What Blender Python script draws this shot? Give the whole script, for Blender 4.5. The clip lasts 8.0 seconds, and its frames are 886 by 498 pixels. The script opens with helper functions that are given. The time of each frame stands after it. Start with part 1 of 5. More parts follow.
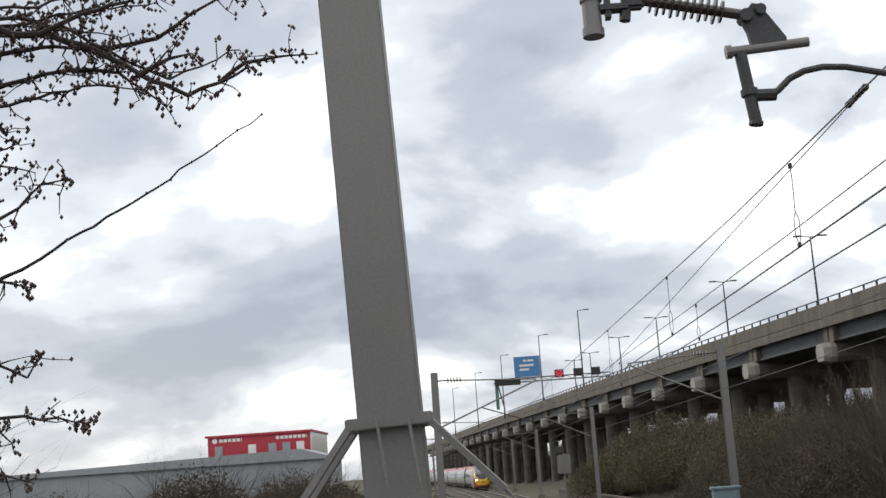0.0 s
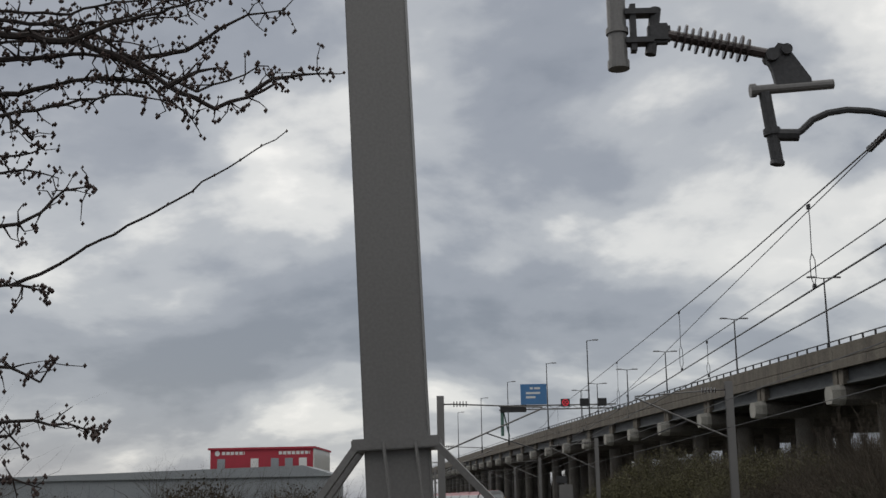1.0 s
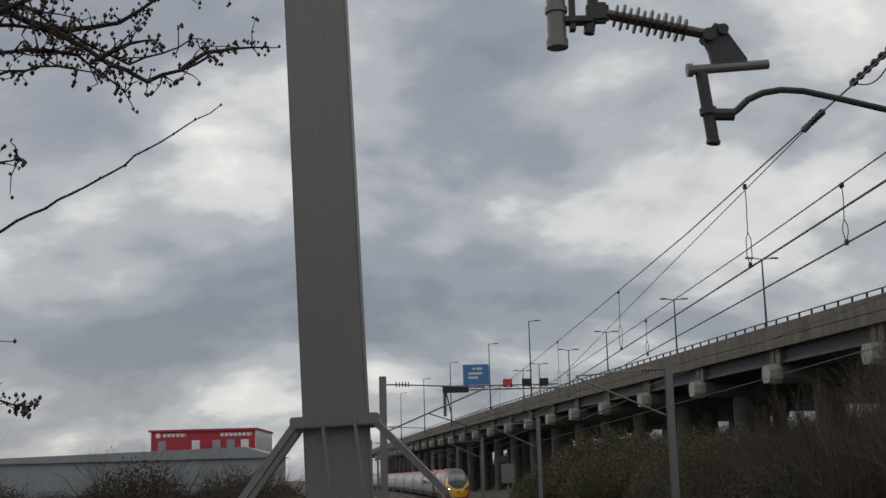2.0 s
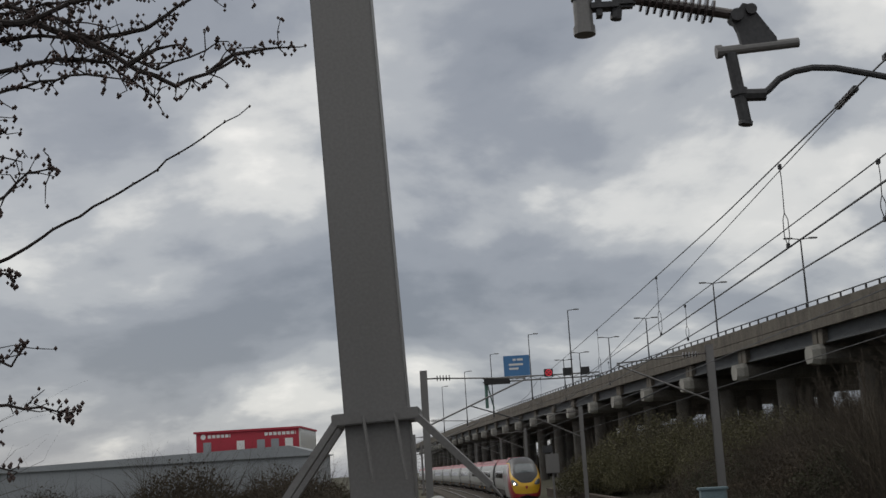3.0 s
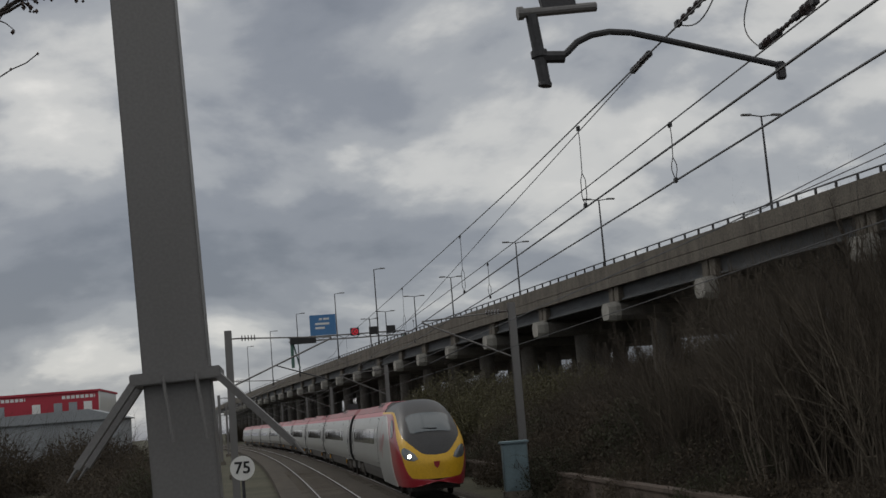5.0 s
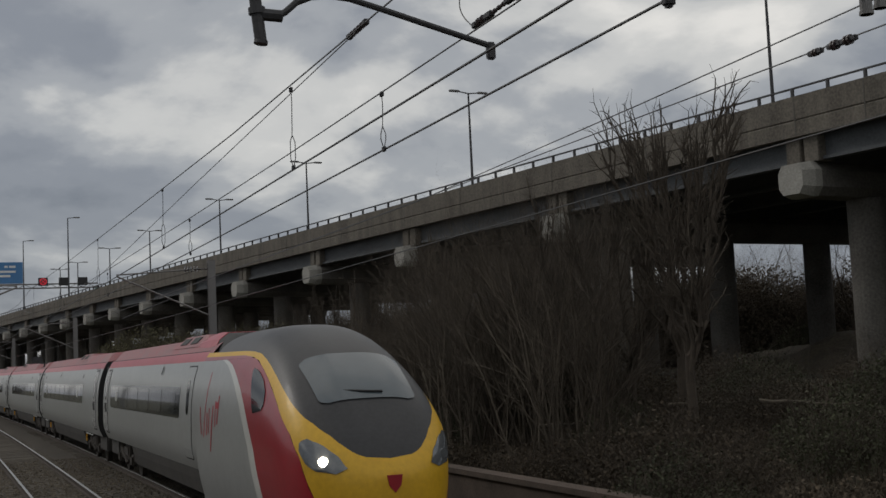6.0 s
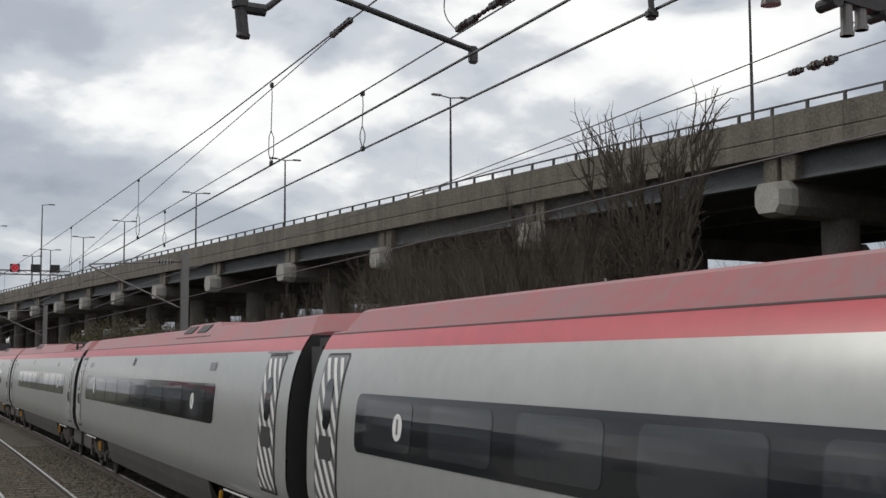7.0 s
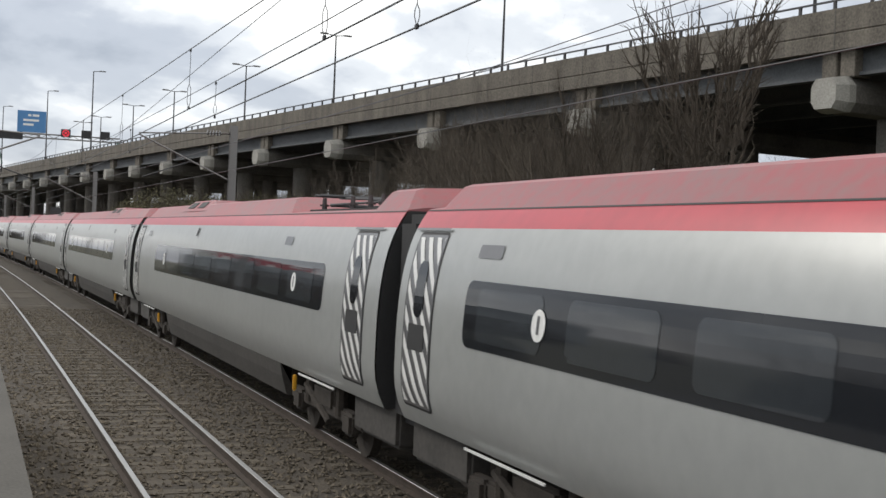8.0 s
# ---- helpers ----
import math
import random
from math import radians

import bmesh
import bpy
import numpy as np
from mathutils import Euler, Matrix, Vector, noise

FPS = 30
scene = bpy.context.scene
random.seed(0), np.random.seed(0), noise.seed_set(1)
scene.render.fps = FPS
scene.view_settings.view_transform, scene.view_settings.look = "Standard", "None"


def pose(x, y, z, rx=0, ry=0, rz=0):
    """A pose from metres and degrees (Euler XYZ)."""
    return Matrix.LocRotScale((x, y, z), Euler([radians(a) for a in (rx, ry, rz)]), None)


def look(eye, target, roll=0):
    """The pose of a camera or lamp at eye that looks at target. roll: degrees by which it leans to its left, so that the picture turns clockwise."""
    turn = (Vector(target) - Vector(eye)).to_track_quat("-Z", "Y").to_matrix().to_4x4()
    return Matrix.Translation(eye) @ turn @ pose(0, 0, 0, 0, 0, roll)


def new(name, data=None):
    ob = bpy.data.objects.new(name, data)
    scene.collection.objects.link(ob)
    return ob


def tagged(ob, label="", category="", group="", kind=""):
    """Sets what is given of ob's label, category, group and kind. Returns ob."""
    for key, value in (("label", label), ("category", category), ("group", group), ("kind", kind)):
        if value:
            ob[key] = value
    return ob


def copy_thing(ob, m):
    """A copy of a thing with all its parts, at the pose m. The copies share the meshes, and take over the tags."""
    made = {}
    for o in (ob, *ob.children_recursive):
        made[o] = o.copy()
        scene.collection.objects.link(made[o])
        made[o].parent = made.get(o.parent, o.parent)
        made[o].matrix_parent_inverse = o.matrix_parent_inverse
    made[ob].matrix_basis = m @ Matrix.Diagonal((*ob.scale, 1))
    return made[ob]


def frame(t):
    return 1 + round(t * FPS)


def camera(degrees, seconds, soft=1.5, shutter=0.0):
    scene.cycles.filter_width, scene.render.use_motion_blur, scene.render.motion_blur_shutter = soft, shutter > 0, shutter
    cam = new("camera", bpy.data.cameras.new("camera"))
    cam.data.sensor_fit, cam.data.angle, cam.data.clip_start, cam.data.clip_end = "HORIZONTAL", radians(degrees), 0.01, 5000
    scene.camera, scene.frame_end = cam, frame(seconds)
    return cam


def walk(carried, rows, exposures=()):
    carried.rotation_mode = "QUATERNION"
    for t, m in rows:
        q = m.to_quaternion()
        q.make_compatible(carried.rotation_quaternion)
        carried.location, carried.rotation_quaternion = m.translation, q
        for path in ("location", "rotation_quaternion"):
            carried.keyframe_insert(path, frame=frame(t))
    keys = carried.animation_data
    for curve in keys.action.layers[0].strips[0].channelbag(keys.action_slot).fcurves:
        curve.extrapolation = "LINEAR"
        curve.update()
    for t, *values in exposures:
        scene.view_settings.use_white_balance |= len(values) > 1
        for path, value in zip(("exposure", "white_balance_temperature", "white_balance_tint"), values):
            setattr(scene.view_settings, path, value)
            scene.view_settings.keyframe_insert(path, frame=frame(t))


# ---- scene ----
cam = camera(39.74, 8.0, 1.5, 0.03)
EYE = 3.094
PATH = [
    (0.0, -0.015, 0.0, 0.016, 100.33, 3.92, 1.93),
    (0.5, -0.008, 0.0, 0.031, 102.68, 4.20, 3.28),
    (1.0, -0.030, 0.0, 0.021, 101.41, 1.04, 1.98),
    (1.5, -0.013, 0.0, 0.005, 100.89, 2.12, -0.49),
    (1.7, -0.012, 0.0, 0.004, 100.74, 1.78, -0.91),
    (2.8, -0.004, 0.0, 0.003, 99.97, 1.16, 1.57),
    (3.0, -0.003, 0.0, 0.003, 100.22, 3.35, 1.40),
    (3.5, 0.010, 0.0, 0.010, 100.94, 5.84, -0.14),
    (4.0, 0.015, 0.0, -0.011, 101.29, 5.19, -1.36),
    (4.2, 0.015, 0.0, -0.011, 100.97, 3.62, -1.71),
    (5.3, 0.012, 0.0, -0.007, 96.68, 5.46, -10.11),
    (5.5, 0.011, 0.0, -0.007, 96.25, 5.53, -12.12),
    (6.0, 0.004, 0.0, -0.007, 95.05, 2.61, -21.69),
    (6.3, 0.011, 0.0, -0.007, 95.11, 1.50, -23.84),
    (6.5, 0.015, 0.0, -0.007, 95.53, 0.92, -24.30),
    (7.0, 0.015, 0.0, -0.015, 95.19, 0.26, -23.04),
    (7.5, 0.005, 0.0, -0.019, 91.31, -1.24, -21.64),
    (8.0, -0.006, 0.0, -0.020, 89.66, -2.29, -21.03),
]
walk(cam, [(t, pose(x, y, EYE + z, a, b, c)) for t, x, y, z, a, b, c in PATH],
     exposures=[(0.0, 0.74), (0.5, 0.4), (1.0, -0.1), (1.5, -0.2), (3.0, -0.2), (4.0, -0.25), (5.5, -0.5), (6.0, -0.45), (6.5, 0.02), (7.0, 0.35), (7.5, 0.6), (8.0, 0.8)])

# ---- sky and light ----
world = bpy.data.worlds.new("sky")
scene.world = world
world.use_nodes = True
wn, wl = world.node_tree.nodes, world.node_tree.links
wn.clear()


def wnode(kind, **values):
    n = wn.new(kind)
    for k, v in values.items():
        n.inputs[k].default_value = v
    return n


SUN_EL, SUN_AZ = 34.0, -40.0
sky = wn.new("ShaderNodeTexSky")
sky.sky_type = "NISHITA"
sky.sun_disc = False
sky.sun_elevation, sky.sun_rotation = radians(SUN_EL), radians(SUN_AZ)
coord = wn.new("ShaderNodeTexCoord")
sep = wn.new("ShaderNodeSeparateXYZ")
wl.new(coord.outputs["Generated"], sep.inputs[0])


def wmath(op, a, b=None, clamp=False):
    n = wn.new("ShaderNodeMath")
    n.operation, n.use_clamp = op, clamp
    for i, v in enumerate((a, b)):
        if v is None:
            continue
        if isinstance(v, (int, float)):
            n.inputs[i].default_value = v
        else:
            wl.new(v, n.inputs[i])
    return n.outputs[0]


# cloud deck: the direction laid out on a flat layer overhead
den = wmath("ADD", wmath("MAXIMUM", sep.outputs["Z"], 0.0), 0.35)
flat = wn.new("ShaderNodeCombineXYZ")
wl.new(wmath("DIVIDE", sep.outputs["X"], den), flat.inputs["X"])
wl.new(wmath("DIVIDE", sep.outputs["Y"], den), flat.inputs["Y"])
flat.inputs["Z"].default_value = 3.7
big = wnode("ShaderNodeTexNoise", Scale=2.1, Detail=9.0, Roughness=0.5, Distortion=0.25)
puff = wnode("ShaderNodeTexNoise", Scale=6.5, Detail=7.0, Roughness=0.52, Distortion=0.0)
for nz in (big, puff):
    wl.new(flat.outputs[0], nz.inputs["Vector"])
ramp = wn.new("ShaderNodeValToRGB")
ramp.color_ramp.interpolation = "EASE"
el = ramp.color_ramp.elements
el[0].position, el[0].color = 0.36, (0.29, 0.32, 0.375, 1)
el[1].position, el[1].color = 0.67, (1.28, 1.25, 1.19, 1)
for pos, col in ((0.45, (0.40, 0.43, 0.485, 1)), (0.52, (0.58, 0.605, 0.64, 1)), (0.59, (0.94, 0.94, 0.92, 1))):
    e = el.new(pos)
    e.color = col
thin = wmath("MULTIPLY", wmath("SUBTRACT", wmath("MINIMUM", sep.outputs["Z"], 0.5), 0.19), 0.34)
deck = wmath("ADD", wmath("MULTIPLY", big.outputs["Fac"], 0.80), wmath("MULTIPLY", puff.outputs["Fac"], 0.20))
wl.new(wmath("ADD", deck, thin), ramp.inputs[0])
mixc = wn.new("ShaderNodeMix")
mixc.data_type = "RGBA"
mixc.inputs["Factor"].default_value = 0.93
skyscale = wn.new("ShaderNodeVectorMath")
skyscale.operation = "SCALE"
skyscale.inputs["Scale"].default_value = 0.12
wl.new(sky.outputs[0], skyscale.inputs[0])
wl.new(skyscale.outputs[0], mixc.inputs["A"])
wl.new(ramp.outputs[0], mixc.inputs["B"])
bg = wnode("ShaderNodeBackground", Strength=0.85)
wl.new(mixc.outputs["Result"], bg.inputs["Color"])
wout = wn.new("ShaderNodeOutputWorld")
wl.new(bg.outputs[0], wout.inputs[0])

sun = new("sun", bpy.data.lights.new("sun", "SUN"))
sun.data.energy, sun.data.angle, sun.data.color = 0.7, radians(14), (1.0, 0.95, 0.88)
sa, se = radians(SUN_AZ), radians(SUN_EL)
sun_way = Vector((math.sin(sa) * math.cos(se), math.cos(sa) * math.cos(se), math.sin(se)))
sun.matrix_basis = look(sun_way * 100, (0, 0, 0))

# ---- materials ----


def mat(name, base, rough=0.7, metal=0.0, var=0.25, scale=3.0, fine=40.0, bump=0.15, dist=0.01, tint=None, spread=0.0, spec=0.5, coat=0.0, streak=1.0):
    """Two-scale mottled surface in object space; tint: second colour; spread: change from piece to piece."""
    m = bpy.data.materials.new(name)
    m.use_nodes = True
    n, l = m.node_tree.nodes, m.node_tree.links
    b = n["Principled BSDF"]
    b.inputs["Roughness"].default_value, b.inputs["Metallic"].default_value = rough, metal
    b.inputs["Specular IOR Level"].default_value = spec
    b.inputs["Coat Weight"].default_value = coat
    tc = n.new("ShaderNodeTexCoord")
    mp = n.new("ShaderNodeMapping")
    mp.inputs["Scale"].default_value = (1, 1, streak)
    l.new(tc.outputs["Object"], mp.inputs[0])
    a = n.new("ShaderNodeTexNoise")
    a.inputs["Scale"].default_value, a.inputs["Detail"].default_value = scale, 5
    f = n.new("ShaderNodeTexNoise")
    f.inputs["Scale"].default_value, f.inputs["Detail"].default_value = fine, 3
    l.new(mp.outputs[0], a.inputs["Vector"])
    l.new(tc.outputs["Object"], f.inputs["Vector"])
    add = n.new("ShaderNodeMath")
    add.operation = "ADD"
    l.new(a.outputs["Fac"], add.inputs[0])
    l.new(f.outputs["Fac"], add.inputs[1])
    val = n.new("ShaderNodeMapRange")
    val.inputs["From Min"].default_value, val.inputs["From Max"].default_value = 0.7, 1.3
    l.new(add.outputs[0], val.inputs[0])
    mix = n.new("ShaderNodeMix")
    mix.data_type = "RGBA"
    t = tint or tuple(c * (1 - var) for c in base)
    mix.inputs["A"].default_value, mix.inputs["B"].default_value = (*t, 1), (*(min(1, c * (1 + var * 0.5)) for c in base), 1)
    l.new(val.outputs[0], mix.inputs["Factor"])
    col = mix.outputs["Result"]
    if spread:
        info = n.new("ShaderNodeObjectInfo")
        geo = n.new("ShaderNodeNewGeometry")
        s = n.new("ShaderNodeMath")
        s.operation = "ADD"
        l.new(info.outputs["Random"], s.inputs[0])
        l.new(geo.outputs["Random Per Island"], s.inputs[1])
        r = n.new("ShaderNodeMapRange")
        r.inputs["From Max"].default_value = 2.0
        r.inputs["To Min"].default_value, r.inputs["To Max"].default_value = 1 - spread, 1 + spread
        l.new(s.outputs[0], r.inputs[0])
        h = n.new("ShaderNodeHueSaturation")
        l.new(col, h.inputs["Color"])
        l.new(r.outputs[0], h.inputs["Value"])
        col = h.outputs[0]
    l.new(col, b.inputs["Base Color"])
    if bump:
        bp = n.new("ShaderNodeBump")
        bp.inputs["Strength"].default_value, bp.inputs["Distance"].default_value = bump, dist
        l.new(add.outputs[0], bp.inputs["Height"])
        l.new(bp.outputs[0], b.inputs["Normal"])
    return m


def glow(name, base, colour, power):
    m = mat(name, base, 0.4, bump=0)
    b = m.node_tree.nodes["Principled BSDF"]
    b.inputs["Emission Color"].default_value, b.inputs["Emission Strength"].default_value = (*colour, 1), power
    return m


M_STEEL = mat("galvanised_steel", (0.20, 0.195, 0.192), 0.55, 0.35, 0.16, 1.6, 60, 0.05, streak=0.3)
M_STEELD = mat("weathered_steel", (0.065, 0.065, 0.069), 0.6, 0.4, 0.3, 4, 50, 0.1)
M_WIRE = mat("copper_wire", (0.06, 0.06, 0.062), 0.5, 0.6, 0.2, 3, 30, 0)
M_INSUL = mat("brown_porcelain", (0.06, 0.045, 0.045), 0.25, 0.0, 0.2, 6, 40, 0)
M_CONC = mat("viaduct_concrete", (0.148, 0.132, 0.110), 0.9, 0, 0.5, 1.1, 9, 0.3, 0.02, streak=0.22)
# crosshead ends: the light that falls on them is put into this pale colour
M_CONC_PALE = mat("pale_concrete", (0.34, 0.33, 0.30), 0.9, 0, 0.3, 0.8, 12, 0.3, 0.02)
# under-deck parts: the deck's shade is put into this darker colour; joints share it
M_CONC_DARK = mat("shade_dark_concrete", (0.125, 0.116, 0.104), 0.9, 0, 0.45, 0.5, 9, 0.3, 0.02)
M_GIRDER = mat("grey_painted_girder", (0.085, 0.092, 0.099), 0.7, 0.1, 0.3, 0.7, 9, 0.1, streak=3)
M_BALLAST = mat("ballast", (0.062, 0.050, 0.036), 0.95, 0, 0.6, 1.2, 18, 1.0, 0.03, tint=(0.022, 0.0175, 0.0135))
M_STONE = mat("ballast_stone", (0.115, 0.095, 0.070), 0.9, 0, 0.35, 12, 60, 0.3, spread=0.6)
M_SLEEPER = mat("concrete_sleeper", (0.082, 0.068, 0.050), 0.95, 0, 0.4, 5, 40, 0.4, spread=0.2)
M_RAILTOP = mat("polished_rail_head", (0.42, 0.41, 0.39), 0.35, 0.9, 0.15, 5, 60, 0.02)
M_RAIL = mat("rusty_rail", (0.055, 0.040, 0.030), 0.9, 0.1, 0.4, 6, 60, 0.3)
M_GROUND = mat("scrub_ground", (0.07, 0.062, 0.04), 1.0, 0, 0.5, 0.25, 6, 0.8, 0.05, tint=(0.032, 0.036, 0.018))
M_EARTH = mat("bare_pale_earth", (0.20, 0.165, 0.12), 1.0, 0, 0.4, 0.5, 5, 0.6, 0.04, tint=(0.10, 0.085, 0.06))
M_PLAT = mat("platform_surface", (0.075, 0.07, 0.062), 0.95, 0, 0.3, 0.8, 30, 0.3)
M_COPE = mat("platform_coping", (0.33, 0.31, 0.28), 0.9, 0, 0.3, 2, 30, 0.3, spread=0.15)
M_BRICK = mat("sooty_brick", (0.10, 0.075, 0.06), 0.95, 0, 0.4, 1.5, 25, 0.4)
M_BARK = mat("bare_bark", (0.066, 0.053, 0.040), 0.95, 0, 0.4, 6, 60, 0.4, spread=0.3)
M_BARK_PALE = mat("pale_bark", (0.125, 0.105, 0.08), 0.95, 0, 0.4, 6, 60, 0.4, spread=0.35)
M_TWIG = mat("dark_hawthorn_bark", (0.035, 0.027, 0.025), 0.9, 0, 0.35, 25, 160, 0.5, 0.004)
M_BUD = mat("reddish_bud", (0.07, 0.045, 0.04), 0.8, 0, 0.4, 40, 160, 0.2, spread=0.4)
M_LEAF = mat("dull_ivy_leaf", (0.042, 0.045, 0.020), 0.8, 0, 0.4, 3, 30, 0, spread=0.5)
M_DRY = mat("dry_bramble", (0.070, 0.054, 0.036), 0.95, 0, 0.4, 2, 30, 0, spread=0.5)
M_OLIVE = mat("olive_leaf", (0.085, 0.078, 0.036), 0.8, 0, 0.4, 3, 30, 0, spread=0.5)
M_WHITE = mat("silver_grey_coachwork", (0.36, 0.37, 0.362), 0.32, 0.2, 0.09, 0.5, 5, 0.0, coat=0.12)
M_RED = mat("red_coachwork", (0.32, 0.018, 0.03), 0.3, 0, 0.12, 0.6, 6, 0.0, coat=0.3)
M_ROOFRED = mat("dusty_red_roof", (0.26, 0.05, 0.06), 0.5, 0, 0.35, 0.7, 8, 0.03, tint=(0.2, 0.10, 0.105))
M_CREST = mat("bright_red_cantrail", (0.42, 0.024, 0.04), 0.34, 0, 0.12, 0.8, 6, 0.0, coat=0.12)
M_YELLOW = mat("warning_yellow", (0.66, 0.38, 0.015), 0.5, 0, 0.12, 1.2, 12, 0.0, coat=0.08)
M_MASK = mat("charcoal_nose_panel", (0.030, 0.030, 0.033), 0.45, 0, 0.3, 1.5, 14, 0.02, spec=0.4, coat=0.06)
M_PALE = mat("pale_flash_paint", (0.62, 0.62, 0.58), 0.3, 0, 0.06, 0.8, 6, 0.0, coat=0.3)
M_GLASS = mat("dark_window_glass", (0.018, 0.02, 0.024), 0.06, 0, 0.1, 1, 5, 0.0, spec=0.4)
M_PANE = mat("reflective_pane", (0.035, 0.04, 0.046), 0.04, 0, 0.1, 1, 5, 0.0, spec=0.5)
M_SCREEN = mat("tinted_windscreen", (0.08, 0.098, 0.112), 0.1, 0, 0.1, 0.7, 4, 0.0, spec=0.7)
M_BLACK = mat("black_rubber", (0.02, 0.02, 0.021), 0.7, 0, 0.2, 5, 40, 0.05)
M_SKIRT = mat("dirty_grey_skirt", (0.055, 0.050, 0.045), 0.75, 0, 0.4, 1.0, 14, 0.1)
M_UNDER = mat("brake_dust_underframe", (0.045, 0.037, 0.03), 0.9, 0.1, 0.5, 4, 40, 0.4)
M_DOORGREY = mat("dark_grey_door", (0.10, 0.10, 0.105), 0.35, 0, 0.1, 2, 12, 0.0, coat=0.3)
M_STRIPE = mat("white_door_stripe", (0.72, 0.72, 0.70), 0.35, 0, 0.08, 2, 12, 0.0)
M_LAMPGLASS = mat("headlamp_glass", (0.16, 0.17, 0.18), 0.08, 0.3, 0.2, 9, 30, 0.0, spec=0.8)
M_BEAM = glow("lit_headlamp", (1, 0.95, 0.85), (1.0, 0.88, 0.68), 14.0)
M_SIGNWHITE = mat("white_sign_face", (0.75, 0.75, 0.73), 0.5, 0, 0.08, 3, 20, 0.0)
M_SIGNBLACK = mat("black_sign_paint", (0.01, 0.01, 0.01), 0.5, bump=0)
M_SIGNBLUE = mat("motorway_blue", (0.07, 0.21, 0.44), 0.5, 0, 0.1, 0.5, 9, 0.0)
M_GREEN = mat("green_gantry_steel", (0.10, 0.19, 0.16), 0.6, 0.2, 0.25, 1.0, 12, 0.05)
M_REDCLAD = mat("red_cladding", (0.40, 0.03, 0.05), 0.6, 0, 0.1, 0.3, 6, 0.0)
M_SHED = mat("grey_shed_cladding", (0.30, 0.32, 0.34), 0.6, 0.1, 0.1, 0.12, 4, 0.0)
M_LEDRED = glow("lit_red_signal", (0.4, 0.02, 0.03), (1.0, 0.06, 0.10), 0.35)
M_LEDBLACK = mat("signal_case", (0.02, 0.02, 0.022), 0.6, bump=0)
M_ORANGE = mat("yellow_orange_handle", (0.70, 0.36, 0.02), 0.5, bump=0)
M_CABIN = mat("blue_grey_cabinet", (0.16, 0.23, 0.26), 0.6, 0, 0.2, 2, 20, 0.0)

# ---- mesh tools ----


def part(name, bm, material, parent=None, label="", smooth=False):
    me = bpy.data.meshes.new(name)
    bmesh.ops.recalc_face_normals(bm, faces=bm.faces)
    bm.to_mesh(me)
    bm.free()
    for m in material if isinstance(material, (list, tuple)) else [material]:
        me.materials.append(m)
    if smooth:
        me.shade_smooth()
    ob = new(name, me)
    ob.parent = parent
    if label:
        ob["label"] = label
    return ob


def thing(name, label, category, group="", kind="", at=None):
    ob = new(name)
    ob.empty_display_size = 0.2
    if at is not None:
        ob.matrix_basis = at
    return tagged(ob, label, category, group, kind)


def bx(bm, x0, x1, y0, y1, z0, z1, bevel=0.0):
    vs = [bm.verts.new((x, y, z)) for x in (x0, x1) for y in (y0, y1) for z in (z0, z1)]
    fs = [bm.faces.new([vs[i] for i in q]) for q in ((0, 1, 3, 2), (4, 6, 7, 5), (0, 4, 5, 1), (2, 3, 7, 6), (0, 2, 6, 4), (1, 5, 7, 3))]
    if bevel:
        es = {e for f in fs for e in f.edges}
        bmesh.ops.bevel(bm, geom=list(es), offset=bevel, segments=2, affect="EDGES")
    return bm


def tube(bm, p, q, r, r2=None, n=8, caps=True):
    p, q = Vector(p), Vector(q)
    r2 = r if r2 is None else r2
    way = (q - p).normalized()
    a = way.orthogonal().normalized()
    b = way.cross(a)
    r0s = [bm.verts.new(p + (a * math.cos(k) + b * math.sin(k)) * r) for k in (math.tau * i / n for i in range(n))]
    r1s = [bm.verts.new(q + (a * math.cos(k) + b * math.sin(k)) * r2) for k in (math.tau * i / n for i in range(n))]
    for i in range(n):
        bm.faces.new((r0s[i], r0s[(i + 1) % n], r1s[(i + 1) % n], r1s[i]))
    if caps:
        bm.faces.new(r0s[::-1])
        bm.faces.new(r1s)
    return bm


def cable(bm, points, r, n=6):
    """One continuous round cable through points."""
    pts = [Vector(p) for p in points]
    rows = []
    for i, p in enumerate(pts):
        way = (pts[min(i + 1, len(pts) - 1)] - pts[max(i - 1, 0)]).normalized()
        a = way.cross(Vector((0.2, 0.1, 1))).normalized()
        b = way.cross(a)
        rows.append([bm.verts.new(p + (a * math.cos(k) + b * math.sin(k)) * r) for k in (math.tau * j / n for j in range(n))])
    for s, t in zip(rows, rows[1:]):
        for j in range(n):
            bm.faces.new((s[j], s[(j + 1) % n], t[(j + 1) % n], t[j]))
    bm.faces.new(rows[0][::-1])
    bm.faces.new(rows[-1])
    return bm


def pipe(bm, points, r, n=6):
    for a, b in zip(points, points[1:]):
        tube(bm, a, b, r, n=n)
    return bm


def ribbon(bm, line, section, closed=True):
    """Sweep a section of (offset, z) along a plan line of (x, y, nx, ny)."""
    rows = [[bm.verts.new((x + o * nx, y + o * ny, z)) for o, z in section] for x, y, nx, ny in line]
    k = len(section)
    for a, b in zip(rows, rows[1:]):
        for i in range(k if closed else k - 1):
            j = (i + 1) % k
            bm.faces.new((a[i], a[j], b[j], b[i]))
    if closed:
        bm.faces.new(rows[0])
        bm.faces.new(rows[-1][::-1])
    return bm


def cutout(bm, outline, y0, y1):
    """Plate from an outline of (x, z), between y0 and y1."""
    a = [bm.verts.new((x, y0, z)) for x, z in outline]
    b = [bm.verts.new((x, y1, z)) for x, z in outline]
    bm.faces.new(a)
    bm.faces.new(b[::-1])
    for i in range(len(a)):
        j = (i + 1) % len(a)
        bm.faces.new((a[i], b[i], b[j], a[j]))
    return bm


